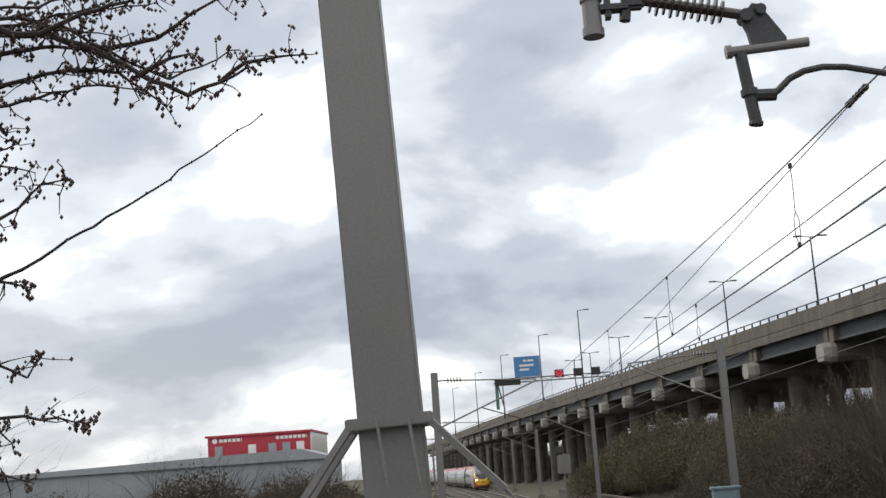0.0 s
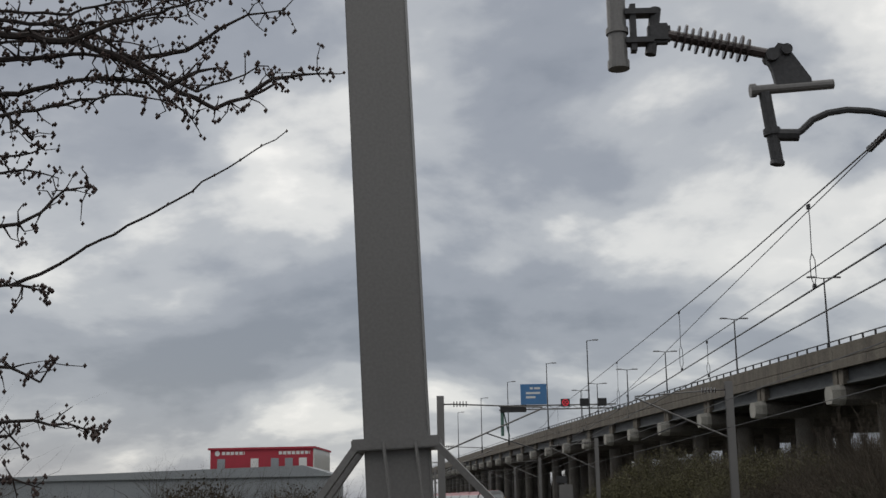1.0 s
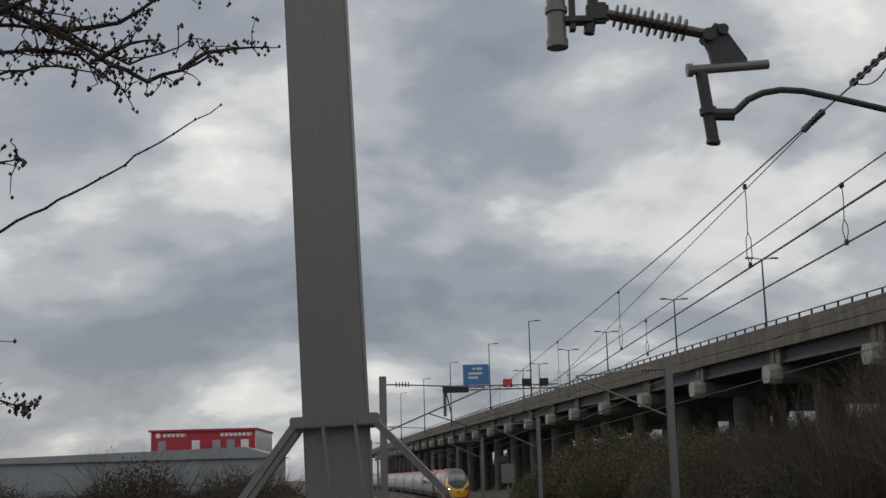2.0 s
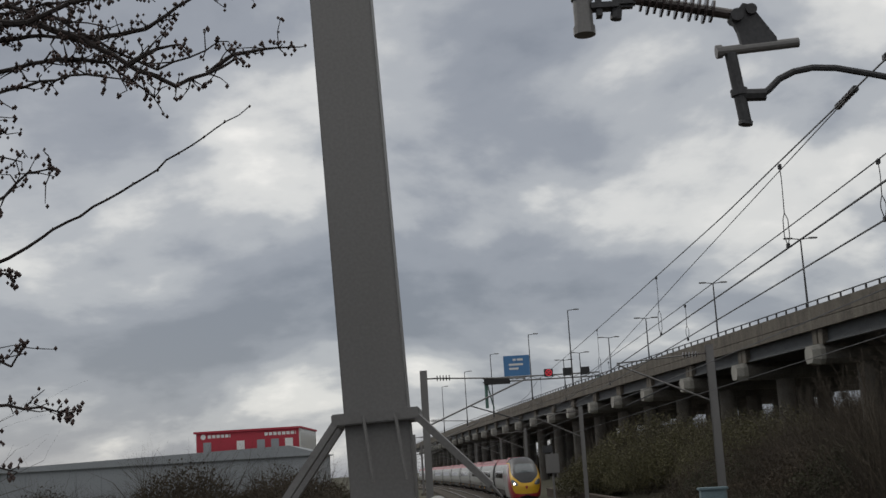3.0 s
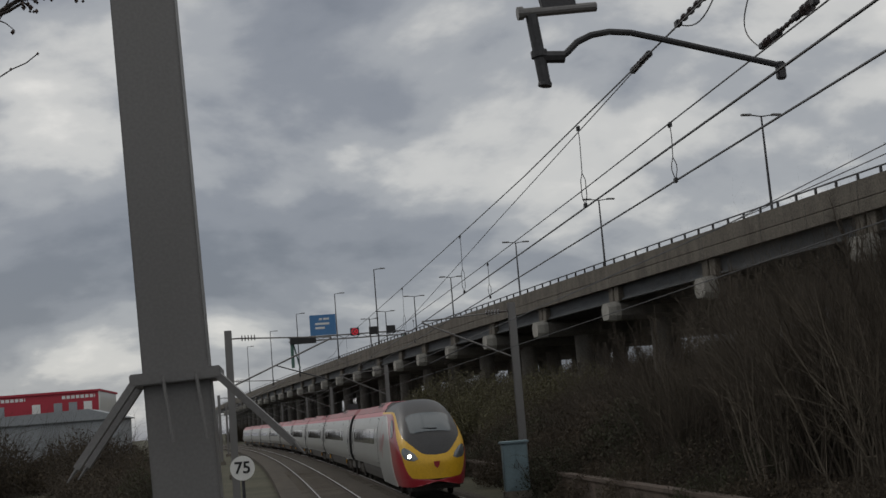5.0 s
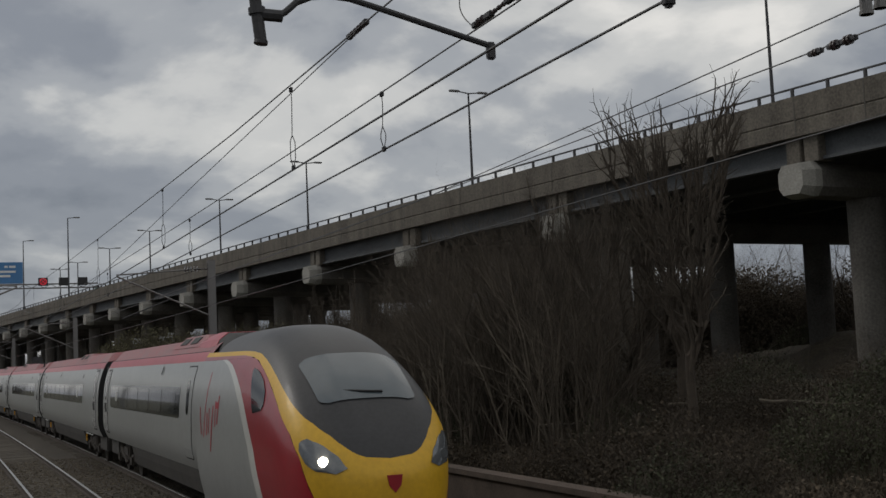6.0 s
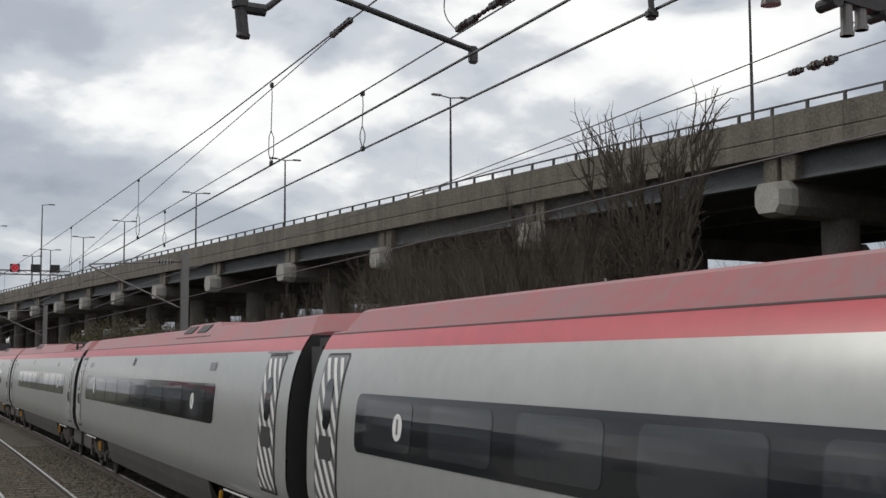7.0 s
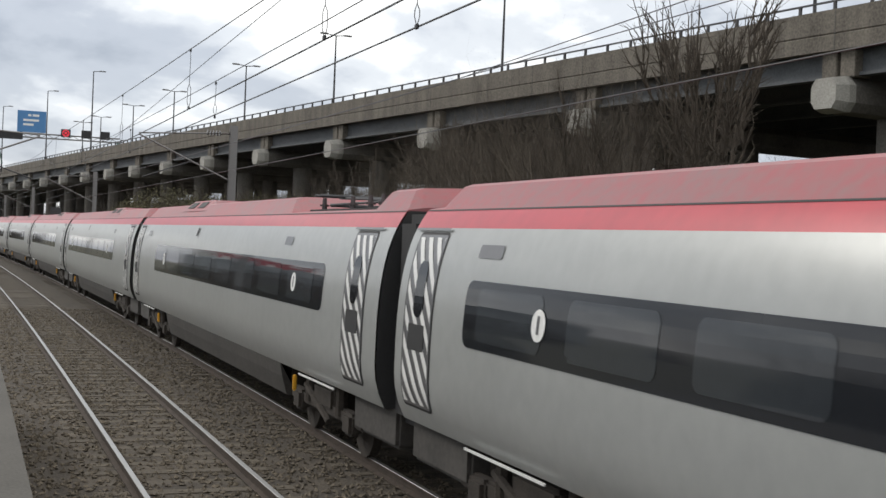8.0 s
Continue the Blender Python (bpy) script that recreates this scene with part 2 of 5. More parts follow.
# ---- the line of the railway ----
NEAR_X, SPACING, CURVE, EASE = 2.773, 3.37, -3.107e-4, -2.77e-7


def heading(u):
    return CURVE * u + EASE * u * abs(u)


def track(u, o=0.0):
    n = 40
    x, y, d = NEAR_X, 0.0, u / n
    for i in range(n):
        a = heading(d * (i + 0.5))
        x, y = x + math.sin(a) * d, y + math.cos(a) * d
    a = heading(u)
    return x + o * math.cos(a), y - o * math.sin(a), math.cos(a), -math.sin(a)


def line_of(o, u0, u1, step):
    n = max(1, int((u1 - u0) / step))
    return [track(u0 + (u1 - u0) * i / n, o) for i in range(n + 1)]


def via(y):
    """Near edge of the viaduct at y: x, y and the normal away from the railway."""
    x, s = 6.73e-5 * y * y - 0.1627 * y + 41.67, 1.346e-4 * y - 0.1627
    k = math.hypot(1, s)
    return x, y, 1 / k, -s / k


# ---- ground ----
bm = bmesh.new()
N = 60
edge = [-3000, -900, -300, -120] + [-60 + 10 * i for i in range(40)] + [400, 500, 700, 1000, 1600, 3000]
xs = [-3000, -900, -300, -120, -60, -40, -30, -20, -14, -10, -6, -3, 0, 10.5, 11.6, 12.2, 14, 17, 20, 24, 28, 33, 40, 60, 120, 300, 900, 3000]


def ground_z(x, y):
    b = max(0.0, min(1.0, (x - 11.8 + 0.02 * max(0, y)) / 8.0))
    far = max(0.0, 1.0 - max(0.0, abs(y - 60) - 90) / 200)
    return -0.55 + 1.7 * b * b * (3 - 2 * b) * far + 0.18 * noise.noise((x * 0.13, y * 0.13, 0)) * (b > 0) * (abs(x) < 100)


grid = [[bm.verts.new((x, y, ground_z(x, y))) for x in xs] for y in edge]
for r0, r1 in zip(grid, grid[1:]):
    for i in range(len(xs) - 1):
        bm.faces.new((r0[i], r0[i + 1], r1[i + 1], r1[i]))
tagged(part("ground", bm, M_GROUND, smooth=True), "dark earth and scrub beside the railway", "ground", kind="structure")

bm = bmesh.new()
ribbon(bm, line_of(0, -70, 330, 8), [(-2.3, -0.5), (-2.3, -0.2), (-1.9, -0.17), (4.9, -0.17), (6.3, -0.55)], closed=False)
tagged(part("ballast_bed", bm, M_BALLAST), "grey-brown stone ballast under both tracks", "ballast", kind="structure")

# ---- rails and sleepers ----


def railway_track(o, u0, u1, label):
    t = thing("railway_track", label, "railway track", "tracks")
    for s in (-0.753, 0.753):
        bm = bmesh.new()
        ln = line_of(o + s, -60, 320, 4)
        ribbon(bm, ln, [(-0.07, -0.155), (0.07, -0.155), (0.07, -0.145), (0.012, -0.12), (0.012, -0.045), (0.035, -0.035), (0.035, -0.006), (-0.035, -0.006), (-0.035, -0.035), (-0.012, -0.045), (-0.012, -0.12), (-0.07, -0.145)])
        web = part("rail", bm, M_RAIL, t, "steel rail with rusty web")
        bm = bmesh.new()
        ribbon(bm, ln, [(-0.035, -0.006), (0.035, -0.006), (0.03, 0.0), (-0.03, 0.0)])
        part("rail_head", bm, M_RAILTOP, web, "polished rail head")
    u, base = u0, None
    while u < u1:
        x, y, nx, ny = track(u, o)
        if base is None:
            bm = bmesh.new()
            bx(bm, -1.25, 1.25, -0.125, 0.125, -0.33, -0.162, 0.01)
            base = part("sleeper", bm, M_SLEEPER, t)
            ob = base
        else:
            ob = new("sleeper", base.data)
            ob.parent = t
        ob.matrix_basis = pose(x, y, random.uniform(-0.008, 0.008), 0, 0, math.degrees(math.atan2(ny, nx)) + random.uniform(-0.6, 0.6))
        u += 0.65


railway_track(0.0, 3.0, 95, "near railway track with polished rails on worn sleepers")
railway_track(SPACING, -6.0, 80, "far railway track under the passing train")

# loose ballast stones on the bed
vs, fs = [], []
rng = np.random.default_rng(5)
for k in range(19000):
    u = 6 + 44 * rng.random() ** 1.6
    o = rng.uniform(-2.3, 3.3)
    x, y, _, _ = track(u, o) if k % 40 == 0 else (NEAR_X + o + 0.5 * CURVE * u * u, u, 0, 0)
    r = rng.uniform(0.02, 0.042)
    on_sleeper = abs(o) < 1.25 and (u - 3.0) % 0.65 < 0.16
    z = -0.17 + 0.4 * r
    if abs(abs(o) - 0.753) < 0.09 or (on_sleeper and rng.random() < 0.35):
        continue
    b = len(vs)
    for q in ((1, 0, 0), (-1, 0, 0), (0, 1, 0), (0, -1, 0), (0, 0, 1), (0, 0, -0.8)):
        j = rng.normal(0, 0.28, 3)
        vs.append((x + r * (q[0] + j[0]), y + r * (q[1] + j[1]), z + r * 0.8 * (q[2] + j[2])))
    fs += [(b + i0, b + i1, b + i2) for i0, i1, i2 in ((0, 2, 4), (2, 1, 4), (1, 3, 4), (3, 0, 4), (2, 0, 5), (1, 2, 5), (3, 1, 5), (0, 3, 5))]
me = bpy.data.meshes.new("ballast_stones")
me.from_pydata(vs, [], fs)
me.materials.append(M_STONE)
tagged(new("ballast_stones", me), "loose grey-brown ballast stones between the rails", "ballast", kind="stuff")

# ---- platform ----
bm = bmesh.new()
ribbon(bm, line_of(0, -40, 21, 4), [(-2.26, -0.5), (-2.26, 0.74), (-2.22, 0.76), (-2.22, 0.86), (-2.9, 0.86), (-9.0, 0.86), (-9.0, -0.5)])
tagged(part("platform", bm, M_PLAT), "worn asphalt station platform", "platform", kind="structure")

# ---- viaduct ----
PIERS = [14.5, 30.0, 43.8, 62.0, 79.4, 95.0, 111.0, 126.0, 140.3, 153.6, 166.0, 179.6, 194.0] + [209.0 + 15 * i for i in range(18)]
DECK = [via(-40 + 5 * i) for i in range(130)]
viaduct = thing("viaduct", "long weathered concrete motorway viaduct on columns", "viaduct")
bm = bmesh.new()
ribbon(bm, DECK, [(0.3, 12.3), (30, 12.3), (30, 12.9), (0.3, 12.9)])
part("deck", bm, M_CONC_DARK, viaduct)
bm = bmesh.new()
ribbon(bm, DECK, [(0.0, 12.08), (0.0, 12.75), (0.05, 12.8), (0.0, 12.86), (0.0, 13.88), (0.35, 13.88), (0.35, 12.08)])
part("parapet", bm, M_CONC, viaduct, "brown-stained concrete parapet")
for k in range(6):
    bm = bmesh.new()
    o = 0.75 + 5.4 * k
    ribbon(bm, DECK, [(o, 12.3), (o, 11.12), (o - 0.2, 11.1), (o - 0.2, 10.95), (o + 0.3, 10.95), (o + 0.3, 11.1), (o + 0.1, 11.12), (o + 0.1, 12.3)])
    part("girder", bm, M_GIRDER, viaduct)
bm = bmesh.new()
ribbon(bm, DECK, [(0.12, 14.24), (0.12, 14.31), (0.24, 14.31), (0.24, 14.24)])
part("handrail", bm, M_STEELD, viaduct)
bm = bmesh.new()
bx(bm, -0.06, 0.06, -0.06, 0.06, 13.86, 14.24)
post0 = None
for i in range(118):
    x, y, nx, ny = via(14 + 2.0 * i)
    if post0 is None:
        post0 = part("rail_post", bm, M_STEELD, viaduct)
        ob = post0
    else:
        ob = new("rail_post", post0.data)
        ob.parent = viaduct
    ob.matrix_basis = pose(x + 0.18 * nx, y + 0.18 * ny, 0, 0, 0, math.degrees(math.atan2(ny, nx)))


def pier_meshes():
    bm = bmesh.new()
    # octagonal-ended crosshead, local x runs away from the railway
    prof = [(-0.92, 9.75), (-0.92, 10.5), (-0.6, 10.9), (0.6, 10.9), (0.92, 10.5), (0.92, 9.75), (0.62, 9.36), (-0.62, 9.36)]
    rows = []
    for x, s, lift in ((-0.55, 0.76, 0.1), (0.05, 1, 0), (0.45, 1, 0)):
        rows.append([bm.verts.new((x, p * s, 10.2 + (z - 10.2) * (s + 0.1 if s < 1 else 1))) for p, z in prof])
    for a, b in zip(rows, rows[1:]):
        for i in range(8):
            bm.faces.new((a[i], a[(i + 1) % 8], b[(i + 1) % 8], b[i]))
    bm.faces.new(rows[0])
    bm.faces.new(rows[-1][::-1])
    head = bm
    cols = []
    for x in (4.2, 12.5, 21.0):
        bm = bmesh.new()
        tube(bm, (x, 0, -1.0), (x, 0, 9.40), 0.86, n=24)
        cols.append(bm)
    blocks = bmesh.new()
    bx(blocks, 0.3, 1.3, -0.95, -0.1, 10.88, 12.06, 0.04)
    b2 = bmesh.new()
    bx(b2, 0.3, 1.3, 0.1, 0.95, 10.88, 12.06, 0.04)
    # rest of the crosshead, kept apart so its colour can carry the shade
    beam = bmesh.new()
    rows = [[beam.verts.new((x, p * 0.94, 10.2 + (z - 10.2) * 0.97)) for p, z in prof] for x in (0.45, 28)]
    for i in range(8):
        beam.faces.new((rows[0][i], rows[0][(i + 1) % 8], rows[1][(i + 1) % 8], rows[1][i]))
    beam.faces.new(rows[0])
    beam.faces.new(rows[1][::-1])
    return head, cols, blocks, b2, beam


for y in PIERS:
    for k in (0.0, 5.0, 10.0):
        x, yy, nx, ny = via(y + k)
        bm = bmesh.new()
        bx(bm, -0.012, 0.02, -0.03, 0.03, 12.1, 13.86)
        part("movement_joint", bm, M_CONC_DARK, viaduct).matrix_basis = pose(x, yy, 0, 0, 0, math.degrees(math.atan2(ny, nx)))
shared = None
for y in PIERS:
    x, yy, nx, ny = via(y)
    m = pose(x, yy, 0, 0, 0, math.degrees(math.atan2(ny, nx)))
    if shared is None:
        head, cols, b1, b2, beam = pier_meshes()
        # one concrete in two tones: end coloured as lit, columns and beam as shaded
        h0 = part("crosshead", head, M_CONC_PALE, viaduct, "weathered concrete crosshead beam with chamfered end toned as lit")
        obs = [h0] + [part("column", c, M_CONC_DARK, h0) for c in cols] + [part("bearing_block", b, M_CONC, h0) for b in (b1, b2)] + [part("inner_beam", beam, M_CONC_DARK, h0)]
        h0.matrix_basis = m
        shared = obs
    else:
        h = new("crosshead", shared[0].data)
        h["label"] = shared[0]["label"]
        h.parent, h.matrix_basis = viaduct, m
        for s in shared[1:]:
            o = new(s.name.split(".")[0], s.data)
            o.parent = h


def street_lamp(double, height):
    t = thing("street_lamp", "tall grey steel lighting column with %s" % ("two short arms" if double else "a single arm"), "street lamp", "lamps along the motorway")
    bm = bmesh.new()
    tube(bm, (0, 0, 0), (0, 0, 1.6), 0.16, n=10)
    tube(bm, (0, 0, 1.6), (0, 0, height), 0.12, 0.07, n=10)
    part("column", bm, M_STEELD, t)
    for s in ((-1, 1) if double else (1,)):
        bm = bmesh.new()
        tube(bm, (0, 0, height - 0.05), (s * 0.9, 0, height + 0.06), 0.05, n=6)
        part("arm", bm, M_STEELD, t)
        bm = bmesh.new()
        bx(bm, min(s * 0.85, s * 1.75), max(s * 0.85, s * 1.75), -0.16, 0.16, height, height + 0.16, 0.05)
        part("lantern", bm, M_STEEL, t)
    return t


for x, y, top in ((43.3, 56.5, 24.2), (38.4, 88.5, 24.0), (33.7, 120.1, 23.5), (30.0, 146.0, 23.2), (25.9, 174.8, 22.7), (22.9, 196.5, 22.4), (20.0, 217.6, 22.1), (18.2, 231.6, 22.1)):
    street_lamp(True, top - 12.9).matrix_basis = pose(x, y, 12.9, 0, 0, 8)
for x, y in ((15.5, 182.5), (11.0, 214), (4.8, 248.1), (-0.7, 289), (-7.2, 337)):
    street_lamp(False, 12.6).matrix_basis = pose(x, y, 12.9, 0, 0, 8)

# ---- motorway gantry with sign ----
gantry = thing("sign_gantry", "green-grey steel motorway gantry over the viaduct", "sign gantry", at=pose(2.9, 209, 12.9, 0, 0, 0))
bm = bmesh.new()
tube(bm, (0.1, 0, 0), (0.1, 0, 4.3), 0.28, n=10)
tube(bm, (1.3, 2.5, 0), (0.3, 0, 4.2), 0.12, n=6)
part("leg", bm, M_GREEN, gantry)
bm = bmesh.new()
tube(bm, (19.2, 0, 0), (19.2, 0, 4.3), 0.28, n=10)
part("leg", bm, M_GREEN, gantry)
for z in (4.35, 5.0):
    bm = bmesh.new()
    bx(bm, -0.4, 19.4, -0.2, 0.2, z - 0.1, z + 0.1)
    part("beam", bm, M_STEEL, gantry)
bm = bmesh.new()
for i in range(20):
    tube(bm, (i, -0.1, 4.4 if i % 2 else 4.95), (i + 1, -0.1, 4.95 if i % 2 else 4.4), 0.05, n=5)
part("lattice", bm, M_STEEL, gantry)
bm = bmesh.new()
bx(bm, -0.2, 4.2, -0.75, -0.25, 3.9, 5.1, 0.04)
part("message_board", bm, M_LEDBLACK, gantry, "unlit black message board")
bm = bmesh.new()
bx(bm, 3.3, 7.7, -0.5, -0.25, 5.15, 8.6, 0.03)
board = part("sign_panel", bm, M_SIGNBLUE, gantry, "blue motorway direction sign")
for x0, x1, z in ((4.9, 5.4, 7.7), (5.6, 6.6, 7.7), (4.2, 6.6, 6.9), (4.2, 5.8, 6.2)):
    bm = bmesh.new()
    bx(bm, x0, x1, -0.52, -0.503, z, z + 0.35)
    part("lettering_bar", bm, M_SIGNWHITE, board)
for x in (10.8, 14.0, 17.0):
    bm = bmesh.new()
    bx(bm, x - 0.75, x + 0.75, -0.7, -0.25, 4.7, 6.0, 0.05)
    case = part("lane_signal", bm, M_LEDBLACK, gantry, "black lane signal case")
    if x == 10.8:
        bm = bmesh.new()
        for a in range(16):
            a0, a1 = math.tau * a / 16, math.tau * (a + 1) / 16
            tube(bm, (x + 0.5 * math.cos(a0), -0.71, 5.35 + 0.5 * math.sin(a0)), (x + 0.5 * math.cos(a1), -0.71, 5.35 + 0.5 * math.sin(a1)), 0.09, n=5)
        tube(bm, (x - 0.25, -0.71, 5.1), (x + 0.25, -0.71, 5.6), 0.08, n=5)
        tube(bm, (x - 0.25, -0.71, 5.6), (x + 0.25, -0.71, 5.1), 0.08, n=5)
        part("lit_ring", bm, M_LEDRED, case, "glowing red ring")

# ---- overhead line: masts ----


def h_column(bm, w, d, z0, z1, t=0.02):
    a, b, c = w / 2, d / 2, t / 2
    outline = [(-a, -b), (a, -b), (a, t - b), (c, t - b), (c, b - t), (a, b - t), (a, b), (-a, b), (-a, b - t), (-c, b - t), (-c, t - b), (-a, t - b)]
    lo = [bm.verts.new((x, y, z0)) for x, y in outline]
    hi = [bm.verts.new((x, y, z1)) for x, y in outline]
    bm.faces.new(lo[::-1])
    bm.faces.new(hi)
    for k in range(12):
        bm.faces.new((lo[k], lo[(k + 1) % 12], hi[(k + 1) % 12], hi[k]))
    return bm


MAST_Y = 6.2
mast = thing("overhead_line_mast", "grey galvanised steel overhead line mast with bracing collar on the platform", "mast", at=pose(-0.378, MAST_Y + 0.15, 0.86, 0, -2.2, 0))
bm = bmesh.new()
bx(bm, -0.162, 0.162, -0.15, 0.15, 0, 7.6, 0.008)
part("column", bm, M_STEEL, mast)
bm = bmesh.new()
bx(bm, -0.22, 0.22, -0.21, 0.21, 2.49, 2.55, 0.006)
part("collar", bm, M_STEEL, mast)
for s in (-1, 1):
    for y in (-0.19, 0.13):
        bm = bmesh.new()
        foot = 0.50 if s < 0 else 0.54
        tube(bm, (s * 0.19, y, 2.52), (s * foot, y, 2.13), 0.024, n=4)
        tube(bm, (s * foot, y, 2.13), (s * (foot + 0.05), y, 2.07), 0.012, 0.004, n=6)
        part("spike_bar", bm, M_STEEL, mast)
for x in (-0.06, 0.1):
    bm = bmesh.new()
    tube(bm, (x, -0.21, 2.53), (x + 0.03, -0.25, 2.2), 0.009, n=6)
    part("spike_rod", bm, M_STEEL, mast)

# ---- cantilever over the near track ----


def lifted(ob):
    ob.matrix_basis = pose(-0.033, 0, 0.028)
    return ob


canti = thing("cantilever", "grey registration cantilever with ribbed insulator and curved steady arm", "cantilever", "overhead line cantilevers", at=pose(0, MAST_Y, 0))
bm = bmesh.new()
tube(bm, (0.76, 0, 5.29), (0.76, 0, 6.4), 0.05, n=14)
tube(bm, (0.76, 0, 5.285), (0.76, 0, 5.33), 0.058, n=14)
tube(bm, (0.76, 0, 5.48), (0.76, 0, 5.51), 0.06, n=14)
tube(bm, (-0.4, 0.1, 6.3), (0.9, 0, 6.3), 0.04, n=10)
lifted(part("drop_tube", bm, M_STEEL, canti))
bm = bmesh.new()
bx(bm, 0.80, 0.95, -0.04, 0.04, 5.42, 5.45)
bx(bm, 0.80, 0.97, -0.04, 0.04, 5.58, 5.61)
bx(bm, 0.83, 0.86, -0.03, 0.03, 5.38, 5.64)
tube(bm, (0.93, 0, 5.36), (0.97, 0, 5.62), 0.03, n=8)
bx(bm, 0.92, 1.04, -0.035, 0.035, 5.42, 5.53, 0.015)
lifted(part("clamp", bm, M_STEELD, canti))
a, b = Vector((1.0, 0, 5.475)), Vector((1.55, 0, 5.345))
bm = bmesh.new()
tube(bm, a, b, 0.028, n=10)
way = (b - a).normalized()
ribbed = lifted(part("insulator", bm, M_INSUL, canti, "brown ribbed insulator"))
for i in range(11):
    p = a + (b - a) * (0.14 + 0.066 * i)
    bm = bmesh.new()
    tube(bm, p - way * 0.006, p + way * 0.006, 0.072 if i % 2 else 0.06, n=16)
    part("shed", bm, M_INSUL, ribbed)
bm = bmesh.new()
cutout(bm, [(1.53, 5.32), (1.60, 5.40), (1.64, 5.39), (1.76, 5.2), (1.76, 5.15), (1.58, 5.15), (1.56, 5.25)], -0.02, 0.02)
tube(bm, (1.56, -0.05, 5.33), (1.56, 0.05, 5.33), 0.035, n=10)
tube(bm, (1.64, -0.04, 5.36), (1.64, 0.04, 5.36), 0.03, n=10)
lifted(part("bracket", bm, M_STEELD, canti))
bm = bmesh.new()
tube(bm, (1.44, 0, 5.145), (1.875, 0, 5.17), 0.026, n=12)
tube(bm, (1.44, 0, 5.145), (1.47, 0, 5.147), 0.036, n=12)
lifted(part("cross_tube", bm, M_STEEL, canti))
bm = bmesh.new()
tube(bm, (1.515, 0, 5.13), (1.556, 0, 4.745), 0.032, n=12)
tube(bm, (1.54, 0, 4.9), (1.537, 0, 4.935), 0.045, n=12)
tube(bm, (1.553, 0, 4.74), (1.556, 0, 4.76), 0.037, n=12)
lifted(part("post_tube", bm, M_STEELD, canti))
bm = bmesh.new()
arm = [(1.57, 0, 4.92), (1.62, 0, 4.925), (1.66, 0, 4.95), (1.72, 0, 5.005), (1.80, 0, 5.04), (1.90, 0, 5.055), (2.02, 0, 5.045), (2.2, 0, 5.0), (2.5, 0, 4.92), (2.84, 0, 4.83)]
pipe(bm, arm, 0.018, 8)
tube(bm, (1.49, 0, 4.93), (1.64, 0, 4.925), 0.034, n=8)
bx(bm, 2.82, 2.87, -0.02, 0.02, 4.75, 4.85, 0.008)
part("steady_arm", bm, M_STEELD, canti)

# ---- cantilever over the far track, seen from below ----
canti2 = thing("cantilever", "dark grey cantilever with hanging tubes and bell insulator", "cantilever", "overhead line cantilevers", at=pose(0, 4.9, 0))
bm = bmesh.new()
pipe(bm, [(4.80, 0, 4.76), (4.6, 0, 4.90), (4.3, 0.02, 4.965), (3.9, 0.02, 4.955), (3.53, 0, 4.895), (3.24, 0, 4.83), (3.19, 0, 4.81)], 0.02, 10)
tube(bm, (3.19, 0, 4.82), (3.195, 0, 4.75), 0.015, n=8)
part("steady_arm", bm, M_STEELD, canti2)
bm = bmesh.new()
bx(bm, 3.165, 3.225, -0.03, 0.03, 4.70, 4.755, 0.015)
part("clamp", bm, M_STEELD, canti2)
bm = bmesh.new()
for k, r in ((4.85, 0.052), (4.90, 0.062), (4.95, 0.056), (5.0, 0.062)):
    tube(bm, (3.90, 0.0, k), (3.90, 0.0, k + 0.055), r, r * 0.8, n=16)
part("bell_insulator", bm, M_INSUL, canti2, "grey bell-shaped insulator")
bm = bmesh.new()
cutout(bm, [(4.12, 4.97), (4.26, 4.93), (4.40, 4.90), (4.58, 4.88), (4.70, 4.90), (4.62, 4.99), (4.40, 5.04), (4.15, 5.03)], -0.04, 0.04)
tube(bm, (4.14, -0.06, 4.97), (4.14, 0.06, 4.97), 0.045, n=12)
tube(bm, (4.27, -0.07, 4.90), (4.27, 0.07, 4.90), 0.035, n=12)
tube(bm, (4.60, -0.07, 4.87), (4.60, 0.07, 4.87), 0.03, n=12)
part("bracket", bm, M_STEELD, canti2)
for x, z0 in ((4.38, 4.74), (4.475, 4.78)):
    bm = bmesh.new()
    tube(bm, (x, 0, z0), (x, 0, 5.02), 0.032, n=12)
    tube(bm, (x, 0, z0), (x, 0, z0 + 0.02), 0.037, n=12)
    part("hanging_tube", bm, M_STEEL, canti2)
bm = bmesh.new()
tube(bm, (4.62, 0, 4.90), (5.3, 0, 4.93), 0.028, n=12)
tube(bm, (4.70, 0, 4.905), (4.75, 0, 4.905), 0.042, n=12)
tube(bm, (5.25, 0, 4.93), (9.85, 0, 6.3), 0.035, n=10)
part("cross_tube", bm, M_STEEL, canti2)
bm = bmesh.new()
tube(bm, (4.79, 0, 4.92), (4.82, 0, 4.59), 0.033, n=12)
tube(bm, (4.81, 0, 4.71), (4.812, 0, 4.735), 0.05, n=12)
tube(bm, (4.76, 0, 4.76), (4.96, 0, 4.80), 0.03, n=10)
part("post_tube", bm, M_STEELD, canti2)

# ---- wires ----


def wire(name, points, r, label, n=5):
    bm = bmesh.new()
    cable(bm, points, r, n)
    ob = part(name, bm, M_WIRE)
    return tagged(ob, label, "wire", "overhead wires")


def run(o, zs, u0=-30, u1=300, step=6.0):
    """Wire over the line at offset o; zs(u) its height."""
    out, u = [], u0
    while u <= u1:
        x, y, _, _ = track(u, o)
        out.append((x, y, zs(u)))
        u += step
    return out


